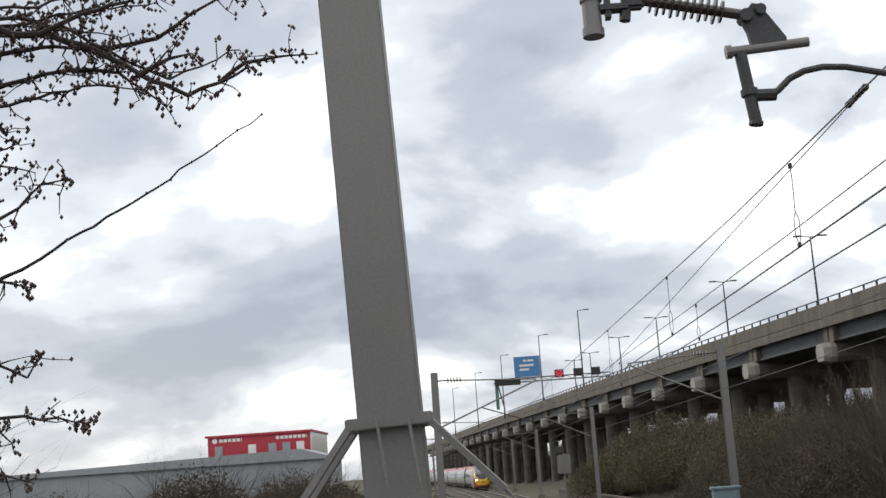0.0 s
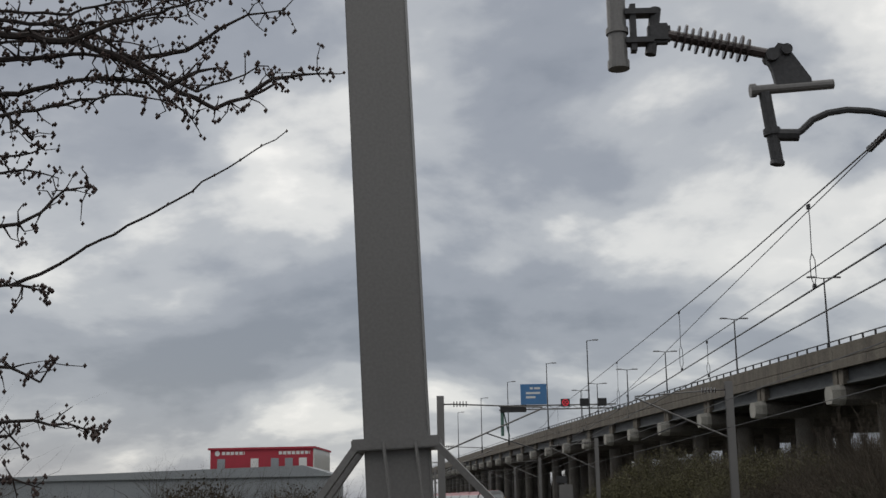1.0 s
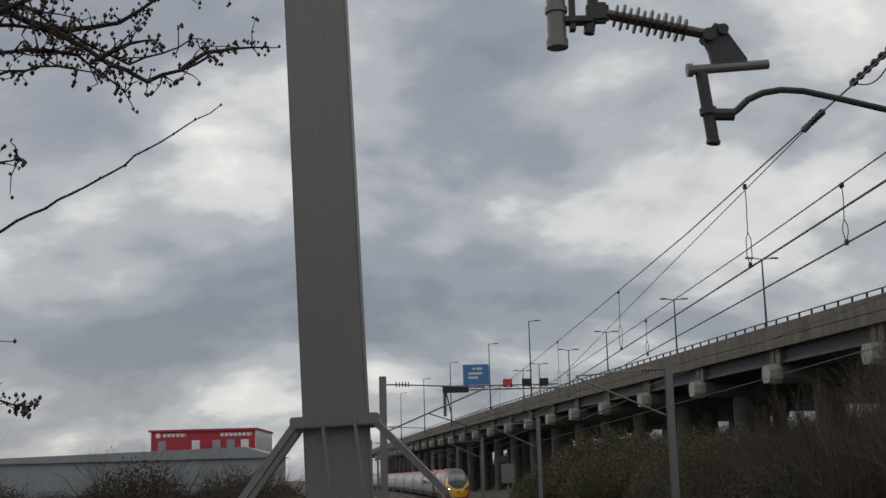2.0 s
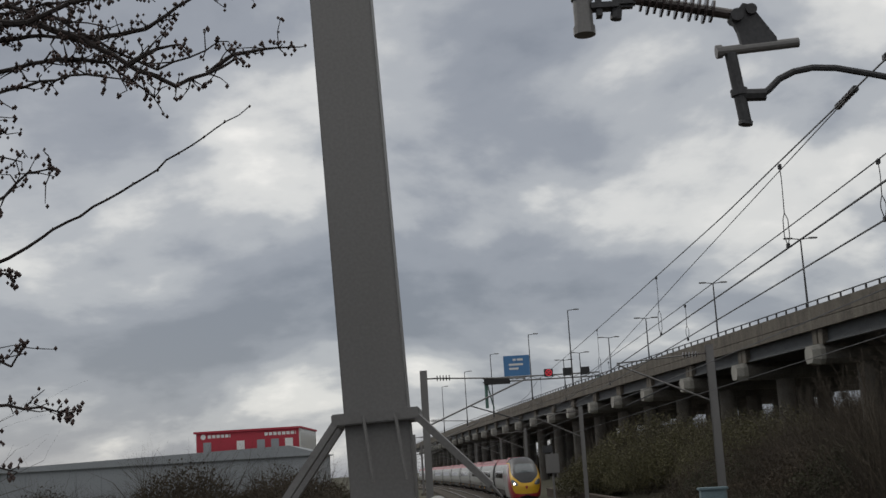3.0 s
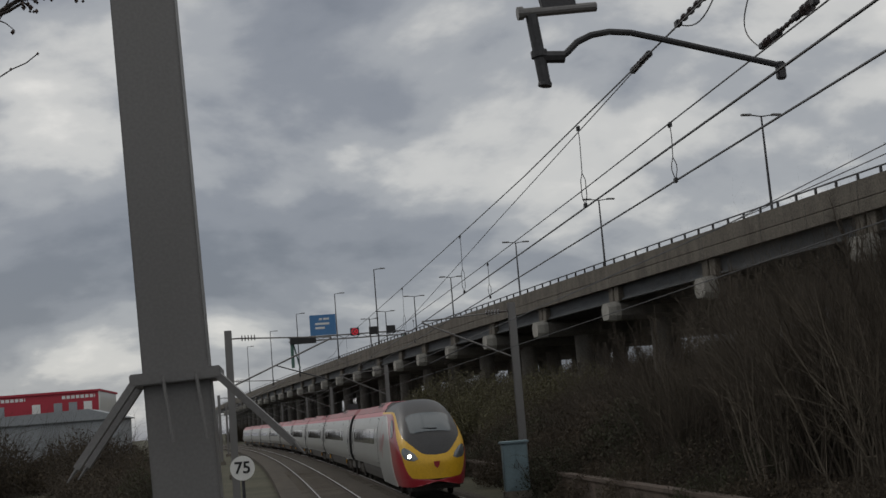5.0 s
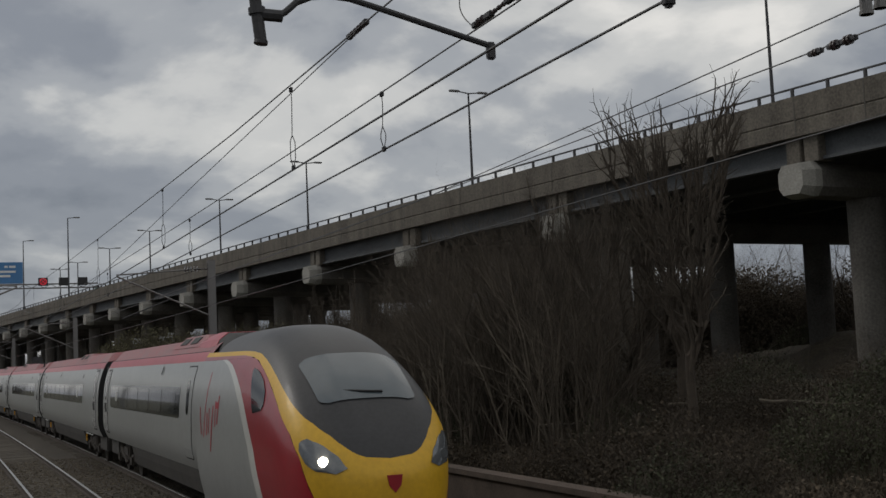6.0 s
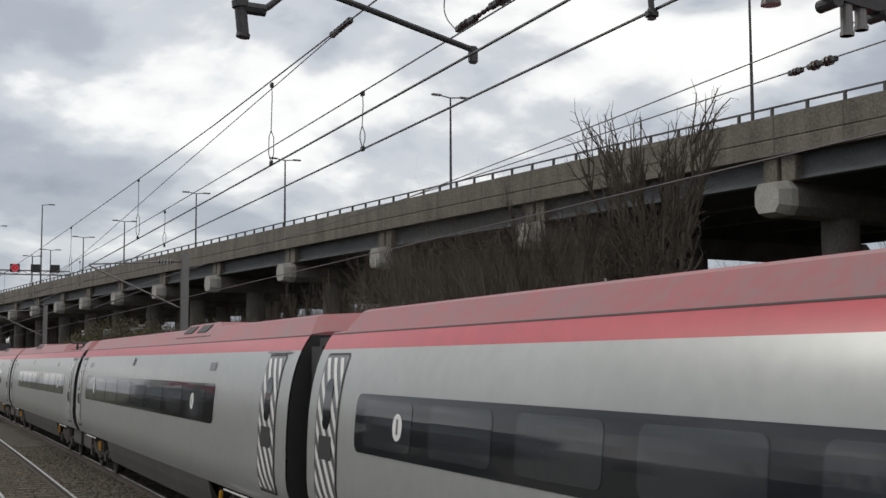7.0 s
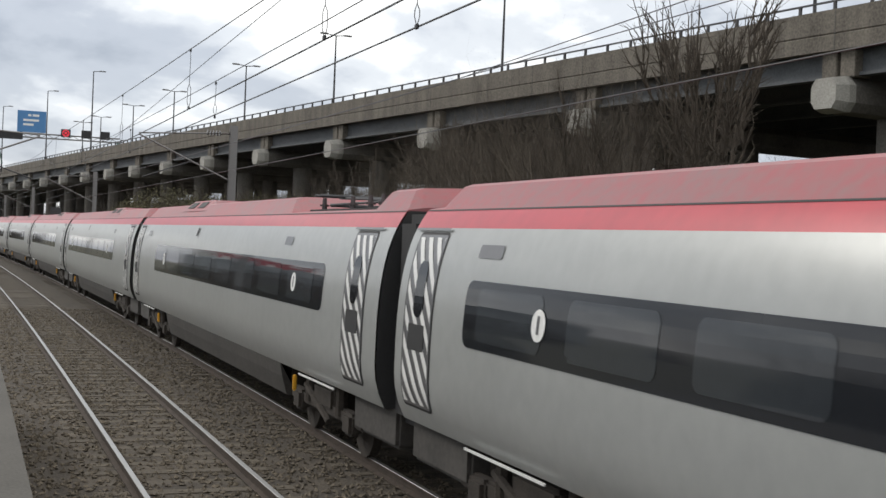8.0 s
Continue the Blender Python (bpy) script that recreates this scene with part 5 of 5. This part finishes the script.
def grab_steps(t, y, s):
    bm = bmesh.new()
    bx(bm, s * 1.30 - 0.01, s * 1.30 + 0.01, y - 0.95, y + 0.95, 0.93, 0.955)
    part("step_edge", bm, M_STRIPE, t, "white step edge")
    bm = bmesh.new()
    k = y - 1.41 if y > 0 else y + 1.41
    bx(bm, s * 1.24 - 0.03, s * 1.24 + 0.03, k - 0.04, k + 0.04, 0.62, 0.88, 0.02)
    part("hose_cock", bm, M_ORANGE, t, "yellow hose fitting")


def coach(variant=0):
    """Trailer coach; origin at the middle on the rails, +y towards the train's front."""
    t = thing("coach", "silver-grey tilting train coach with red roof and dark window band", "train coach", "coaches of the train")
    h = CAR / 2 - 0.27
    body(t, -h + 0.2, h, well=variant == 2)
    for s in (-1, 1):
        ends = (h - 1.7, -h + 0.25)
        for y in ends:
            striped_door(t, y, y + 0.95, s)
        window_band(t, -h + (2.1 if variant == 0 else 4.2), h - (4.7 if variant == 0 else 2.75), s)
        class_disc(t, h - (6.42 if variant == 0 else 4.4), s)
        class_disc(t, -h + (3.9 if variant == 0 else 5.8), s)
        for y in (-2.0,):
            bm = bmesh.new()
            patch(bm, y, y + 0.16, 2.98, 3.17, 0.03, 0.02, s, 3)
            part("side_lamp", bm, M_BLACK, t)
        bm = bmesh.new()
        patch(bm, h - 5.45, h - 4.97, 2.92, 3.06, 0.03, 0.008, s, 3)
        part("destination_display", bm, M_DOORGREY, t)
        bm = bmesh.new()
        patch(bm, -h + 2.2, -h + 2.8, 2.92, 3.06, 0.03, 0.008, s, 3)
        part("destination_display", bm, M_DOORGREY, t)
        for y in (h - 3.1, -h + 3.1):
            grab_steps(t, y, s)
        bm = bmesh.new()
        patch(bm, h - 1.8, h - 0.6, 3.20, 3.23, 0, 0.03, s, 1)
        part("door_gutter", bm, M_DOORGREY, t)
        bm = bmesh.new()
        patch(bm, -h + 0.1, -h + 1.2, 3.20, 3.23, 0, 0.03, s, 1)
        part("door_gutter", bm, M_DOORGREY, t)
    skirts(t, -h + 5.6, h - 5.6)
    for y in (-h + 0.9, h - 0.9):
        bm = bmesh.new()
        bx(bm, -1.1, 1.1, y - 0.9, y + 0.9, 0.45, 0.99, 0.05)
        part("end_skirt", bm, M_SKIRT, t)
    for y in (h - 3.4, -h + 3.4):
        bogie(t, y)
    roof_box(t, 3.0 if variant == 0 else -4.5, 2)
    bm = bmesh.new()
    bx(bm, -1.12, 1.12, -h - 0.73, -h + 0.02, 0.8, 3.4, 0.12)
    part("gangway", bm, M_BLACK, t, "black rubber gangway")
    if variant == 2:
        floor_z = 3.51
        bm = bmesh.new()
        bx(bm, -0.72, 0.72, h - 5.9, h - 2.2, floor_z - 0.06, floor_z + 0.02, 0.01)
        part("roof_well", bm, M_BLACK, t, "dark pantograph well in the roof")
        bm = bmesh.new()
        for x in (-0.5, 0.5):
            pipe(bm, [(x, h - 5.4, floor_z + 0.10), (x * 0.25, h - 3.0, floor_z + 0.16), (x * 0.8, h - 5.2, floor_z + 0.22)], 0.022, 6)
        for y in (5.0, 5.3):
            tube(bm, (-0.8, h - y, floor_z + 0.24), (0.8, h - y, floor_z + 0.24), 0.025, n=6)
        tube(bm, (-0.5, h - 5.4, floor_z + 0.10), (0.5, h - 5.4, floor_z + 0.10), 0.03, n=6)
        part("pantograph", bm, M_STEELD, t, "folded pantograph")
        for k in (2.5, 3.1, 4.0, 5.6):
            for x in (-0.55, 0.55):
                bm = bmesh.new()
                tube(bm, (x, h - k, floor_z), (x, h - k, floor_z + 0.22), 0.05, 0.035, n=8)
                tube(bm, (x, h - k, floor_z + 0.08), (x, h - k, floor_z + 0.11), 0.08, n=10)
                part("roof_insulator", bm, M_INSUL, t)
    return t


# lines that part the nose's colours
def along(points, d):
    for (a, p), (b, q) in zip(points, points[1:]):
        if d <= b:
            f = max(0.0, (d - a) / (b - a))
            return p + (q - p) * f
    return points[-1][1]


def flash_d(z):
    """Rear edge of the red front panel at height z."""
    return along(((0.4, 3.0), (1.2, 3.32), (1.7, 3.6), (2.1, 3.98), (2.43, 4.32), (2.72, 4.76), (2.9, 5.15), (3.03, 5.5), (3.12, 5.8), (3.18, 6.1), (3.23, 6.5)), z)


def yellow_top(d):
    """Height of the dark panel's lower edge at d."""
    return along(((0.3, 1.56), (0.34, 1.565), (0.4, 1.59), (0.47, 1.63), (0.56, 1.70), (0.7, 1.82), (0.9, 1.98), (1.2, 2.17), (1.6, 2.37), (2.18, 2.65), (2.7, 2.88), (3.18, 3.07), (3.59, 3.20), (4.0, 3.30), (4.46, 3.345), (5.2, 3.37), (8.7, 3.40)), d)


def yellow_low(d):
    return along(((0.3, 0.74), (0.7, 0.80), (0.85, 0.98), (1.0, 1.27), (1.18, 1.66), (1.5, 2.0), (1.96, 2.27), (2.27, 2.47), (2.68, 2.69), (3.06, 2.87), (3.45, 3.02), (3.94, 3.18), (4.38, 3.25), (5.08, 3.29), (8.7, 3.31)), d)


def driving_car():
    """Leading car; origin at the nose's tip on the rails, the train behind it towards -y."""
    t = thing("driving_car", "streamlined driving car with yellow nose, charcoal mask and red flash", "train", "coaches of the train")
    end = NOSE_LEN - 0.27
    tail = 8.7
    ds = [TIP + d for d in (0.0, 0.001, 0.004, 0.01, 0.02, 0.04, 0.07)] + [0.4 + 0.05 * i for i in range(54)] + [3.1 + 0.12 * i for i in range(58)]
    ds = [d for d in ds if d < tail] + [tail]

    def nose_x(d, z):
        half, waist, foot, crown = hull(d)
        if z < waist:
            f = max(0.0, (z - foot) / (waist - foot))
            return half * (1 - 0.11 * (1 - f) ** 2)
        return half * max(0.0, 1 - min(1.0, (z - waist) / (crown - waist)) ** POWER) ** (1 / POWER)

    def sheet(rows, sides=(-1, 1)):
        """The nose from rows of (d, z), on one side or both."""
        bm = bmesh.new()
        for s in sides:
            grid = [[bm.verts.new((s * nose_x(d, z), -d, z)) for d, z in row] for row in rows]
            for a, b in zip(grid, grid[1:]):
                for i in range(len(a) - 1):
                    bm.faces.new((a[i], a[i + 1], b[i + 1], b[i]))
        bmesh.ops.remove_doubles(bm, verts=bm.verts, dist=0.0008)
        return bm

    def clamp(d, z):
        _, _, foot, crown = hull(d)
        return min(max(z, foot), crown)

    # yellow band between its two edges
    rows = []
    for d in ds:
        lo, hi = clamp(d, yellow_low(d)), clamp(d, yellow_top(d))
        rows.append([(d, lo + (hi - lo) * i / 10) for i in range(11)])
    part("warning_panel", sheet([r for r in rows if r[0][0] <= tail]), M_YELLOW, t, "yellow warning panel", smooth=True)
    # charcoal panel and roof above it
    for name, m, a, b, lab in (("front_mask", M_MASK, 0, 7.7, "charcoal front panel"), ("roof_recess", M_BLACK, 5.6, 8.3, "dark recess behind the charcoal panel"), ("roof", M_ROOFRED, 8.2, tail, "")):
        rows = []
        for d in ds:
            if not a <= d <= b:
                continue
            half, waist, foot, crown = hull(d)
            z0 = max(clamp(d, yellow_top(d)), waist)
            t0 = math.asin(min(1.0, ((z0 - waist) / (crown - waist)) ** (POWER / 2)))
            rise = math.pi / 2 - t0
            if name == "front_mask":
                rise *= max(0.03, min(1.0, (7.7 - d) / 1.7)) ** 0.6
            rows.append([(d, waist + (crown - waist) * math.sin(t0 + rise * i / 28) ** (2 / POWER)) for i in range(29)])
        ob = part(name, sheet(rows), m, t, lab, smooth=True)
        if name == "roof_recess":
            ob.matrix_basis = pose(0, 0, -0.10)
    # side below the yellow: red, pale flash, body colour
    zrows = [0.40 + 0.07 * i for i in range(40)] + [3.20, 3.23, 3.27, 3.30, 3.33]
    zrows = sorted(set(round(z, 3) for z in zrows))

    def start_d(z):
        d = TIP
        while d < tail - 0.3 and yellow_low(d) < z:
            d += 0.02
        return d

    fields = {"side_flash": (M_RED, "red side flash"), "flash_edge": (M_PALE, "pale curved flash"), "bodyside": (M_WHITE, "")}
    strips = {k: [] for k in fields}
    for z in zrows:
        a, e = start_d(z), flash_d(z)
        e = max(e, a + 0.01)
        f = min(max(e + 0.42, a + 0.02), tail - 0.01)
        if z <= 3.235:
            strips["side_flash"].append([(a + (e - a) * (i / 36) ** 1.6, clamp(a + (e - a) * (i / 36) ** 1.6, z)) for i in range(37)])
            strips["flash_edge"].append([(e + (f - e) * i / 5, z) for i in range(6)])
            strips["bodyside"].append([(f + (tail - f) * i / 12, z) for i in range(13)])
    for k, (m, lab) in fields.items():
        for s in (-1, 1):
            part(k, sheet(strips[k], (s,)), m, t, lab, smooth=True)
    rows = [[(d, 3.232 + (clamp(d, yellow_low(d)) - 3.232) * i / 3) for i in range(4)] for d in ds if yellow_low(d) > 3.24 and d <= tail]
    for s in (-1, 1):
        part("cantrail", sheet(rows, (s,)), M_RED, t, smooth=True)
    # windscreen, a raised curved pane
    bm = bmesh.new()
    last = None
    for i in range(21):
        f = i / 20
        d = 1.36 + 1.16 * f
        half, waist, foot, crown = hull(d)
        wide = 0.80 + 0.05 * f
        e = min(f, 1 - f) * 1.1
        if e < 0.14:
            wide -= 0.14 - math.sqrt(max(0, 0.14 ** 2 - (0.14 - e) ** 2))
        row = []
        for j in range(25):
            x = wide * (j / 12 - 1)
            z = waist + (crown - waist) * max(0, 1 - (abs(x) / half) ** POWER) ** (1 / POWER)
            row.append(bm.verts.new((x, -d + 0.012, z + 0.014)))
        if last:
            for j in range(24):
                bm.faces.new((last[j], last[j + 1], row[j + 1], row[j]))
        last = row
    part("windscreen", bm, M_SCREEN, t, "large tinted windscreen", smooth=True)
    body(t, 8.7, end, False)

    def on_nose(d, z, s, out=0.01):
        half, waist, foot, crown = hull(d)
        if z < waist:
            f = (z - foot) / (waist - foot)
            x = half * (1 - 0.11 * (1 - f) ** 2)
        else:
            x = half * max(0.0, 1 - ((z - waist) / (crown - waist)) ** POWER) ** (1 / POWER)
        return (s * (x + out), -d + out * 0.6, z)

    def nose_patch(bm, outline, s, out):
        """Panel from an outline of (d, z) laid on the nose, as a fan of thin strips."""
        zs = [p[1] for p in outline]
        z0, z1, n, last = min(zs), max(zs), 14, None
        for i in range(n + 1):
            z = z0 + (z1 - z0) * min(max(i / n, 0.002), 0.998)
            cut = []
            for (da, za), (db, zb) in zip(outline, outline[1:] + outline[:1]):
                if (za - z) * (zb - z) <= 0 and za != zb:
                    cut.append(da + (db - da) * (z - za) / (zb - za))
            a, b = min(cut), max(cut)
            row = [bm.verts.new(on_nose(a + (b - a) * j / 8, z, s, out)) for j in range(9)]
            if last:
                for j in range(8):
                    bm.faces.new((last[j], last[j + 1], row[j + 1], row[j]))
            last = row
        return bm

    for s in (-1, 1):
        bm = bmesh.new()
        nose_patch(bm, [(0.50, 1.50), (0.58, 1.43), (0.82, 1.46), (1.02, 1.56), (1.2, 1.76), (1.23, 1.90), (1.12, 1.95), (0.88, 1.86), (0.64, 1.68)], s, 0.012)
        lamp = part("headlamp", bm, M_LAMPGLASS, t, "clear almond-shaped headlamp", smooth=True)
        bm = bmesh.new()
        p = Vector(on_nose(0.76, 1.61, s, 0.012))
        tube(bm, p, p + Vector((s * 0.012, 0.03, 0.0)), 0.075, n=16)
        part("lens", bm, M_BEAM if s > 0 else M_LAMPGLASS, lamp)
        bm = bmesh.new()
        nose_patch(bm, [(2.94, 2.48), (3.04, 2.36), (3.16, 2.31), (3.62, 2.29), (3.72, 2.40), (3.92, 2.77), (4.04, 3.0), (3.98, 3.06), (3.8, 3.04), (3.5, 2.95), (3.24, 2.84), (3.0, 2.67)], s, 0.012)
        part("cab_window", bm, M_GLASS, t, "dark rounded cab side window", smooth=True)
        plain_door(t, -10.2, -9.2, s)
        window_band(t, -end + 1.95, -10.7, s)
        class_disc(t, -end + 3.4, s)
        striped_door(t, -end + 0.35, -end + 1.3, s)
        bm = bmesh.new()
        patch(bm, -13.7, -13.56, 2.98, 3.17, 0.03, 0.02, s, 3)
        part("side_lamp", bm, M_BLACK, t)
        # red brush-stroke emblem as plain strokes
        strokes = ((-8.15, 1.75, 2.30, 0.08, -0.20), (-7.90, 1.70, 3.00, 0.07, 0.30), (-7.60, 1.75, 2.20, 0.08, 0.15), (-7.40, 1.80, 2.30, 0.07, 0.15), (-7.25, 1.45, 2.35, 0.09, 0.30), (-6.80, 1.95, 2.45, 0.07, 0.15), (-6.60, 2.00, 2.55, 0.08, 0.30), (-6.75, 2.30, 2.42, 0.35, 0.10))
        for y, z0, z1, w, sl in strokes:
            bm = bmesh.new()
            patch(bm, y, y + w, z0, z1, 0, 0.006, s, 4, sl)
            part("emblem_stroke", bm, M_CREST, t)
        grab_steps(t, -5.8, s)
    bm = bmesh.new()
    vs = [bm.verts.new((x, -TIP - 0.03, z)) for x, z in ((-0.12, 1.38), (0.12, 1.38), (0.09, 1.22), (0.0, 1.12), (-0.09, 1.22))]
    f = bm.faces.new(vs)
    ext = bmesh.ops.extrude_face_region(bm, geom=[f])
    bmesh.ops.translate(bm, vec=(0, 0.045, 0), verts=[v for v in ext["geom"] if isinstance(v, bmesh.types.BMVert)])
    part("nose_badge", bm, M_RED, t, "small red shield badge")
    # wiper
    bm = bmesh.new()
    pts = [Vector((0.05 + 0.16 * i, -1.46 - 0.02 * i * i * 0.4, 0)) for i in range(6)]
    wz = []
    for p in pts:
        half, waist, foot, crown = hull(-p.y)
        z = waist + (crown - waist) * max(0, 1 - (abs(p.x) / half) ** POWER) ** (1 / POWER)
        wz.append((p.x - 0.3, p.y + 0.02, z + 0.03))
    pipe(bm, wz, 0.02, 6)
    part("wiper", bm, M_BLACK, t, "black windscreen wiper")
    skirts(t, -end + 5.6, -5.7)
    bm = bmesh.new()
    bx(bm, -1.05, 1.05, -5.4, -0.9, 0.30, 0.62, 0.12)
    part("nose_skirt", bm, M_SKIRT, t)
    bm = bmesh.new()
    bx(bm, -1.1, 1.1, -end, -end + 1.8, 0.45, 0.99, 0.05)
    part("end_skirt", bm, M_SKIRT, t)
    for y in (-4.0, -end + 3.4):
        bogie(t, y)
    roof_box(t, -12.2, 2)
    for name, m, lab, cuts in (
            ("roof_cowl", M_BLACK, "black cowl behind the cab", ((-7.2, 0.80, 3.50), (-7.6, 0.86, 3.66), (-8.1, 0.92, 3.76), (-8.62, 0.96, 3.81))),
            ("roof_pod", M_CREST, "bright red roof pod behind the cab", ((-8.62, 0.97, 3.82), (-9.2, 0.98, 3.84), (-9.9, 0.98, 3.82), (-10.7, 0.98, 3.77)))):
        bm = bmesh.new()
        rows = [[bm.verts.new((x * w, y, z)) for x, z in ((1, 3.44), (0.86, 3.44 + 0.62 * (top - 3.44)), (0.66, top), (-0.66, top), (-0.86, 3.44 + 0.62 * (top - 3.44)), (-1, 3.44))] for y, w, top in cuts]
        for p, q in zip(rows, rows[1:]):
            for i in range(5):
                bm.faces.new((p[i], p[i + 1], q[i + 1], q[i]))
        for row in (rows[0], rows[-1]):
            bm.faces.new(row)
        part(name, bm, m, t, lab)
    bm = bmesh.new()
    bx(bm, -1.12, 1.12, -end - 0.73, -end + 0.02, 0.8, 3.4, 0.12)
    part("gangway", bm, M_BLACK, t, "black rubber gangway")
    return t


lead = driving_car()
first, well = coach(0), coach(2)
coaches = [first, well] + [copy_thing(first, pose(0, 0, 0)) for _ in range(6)]

# arc of the first gap behind the leading car, by the second
GAP = [(0.0, 220.3), (1.0, 189.8), (2.0, 159.3), (3.0, 129.3), (4.0, 100.1), (5.0, 71.4), (5.5, 56.8), (6.0, 42.45), (6.3, 35.0), (6.5, 29.6), (7.0, 16.3), (7.5, 3.8), (8.0, -9.75)]


def placed(u):
    x, y, _, _ = track(u, SPACING)
    return pose(x, y, 0, 0, 0, 180 - math.degrees(heading(u)))


def motions():
    walk(lead, [(t, placed(g - NOSE_LEN)) for t, g in GAP])
    for i, c in enumerate(coaches):
        walk(c, [(t, placed(g + CAR * (i + 0.5))) for t, g in GAP])


motions()
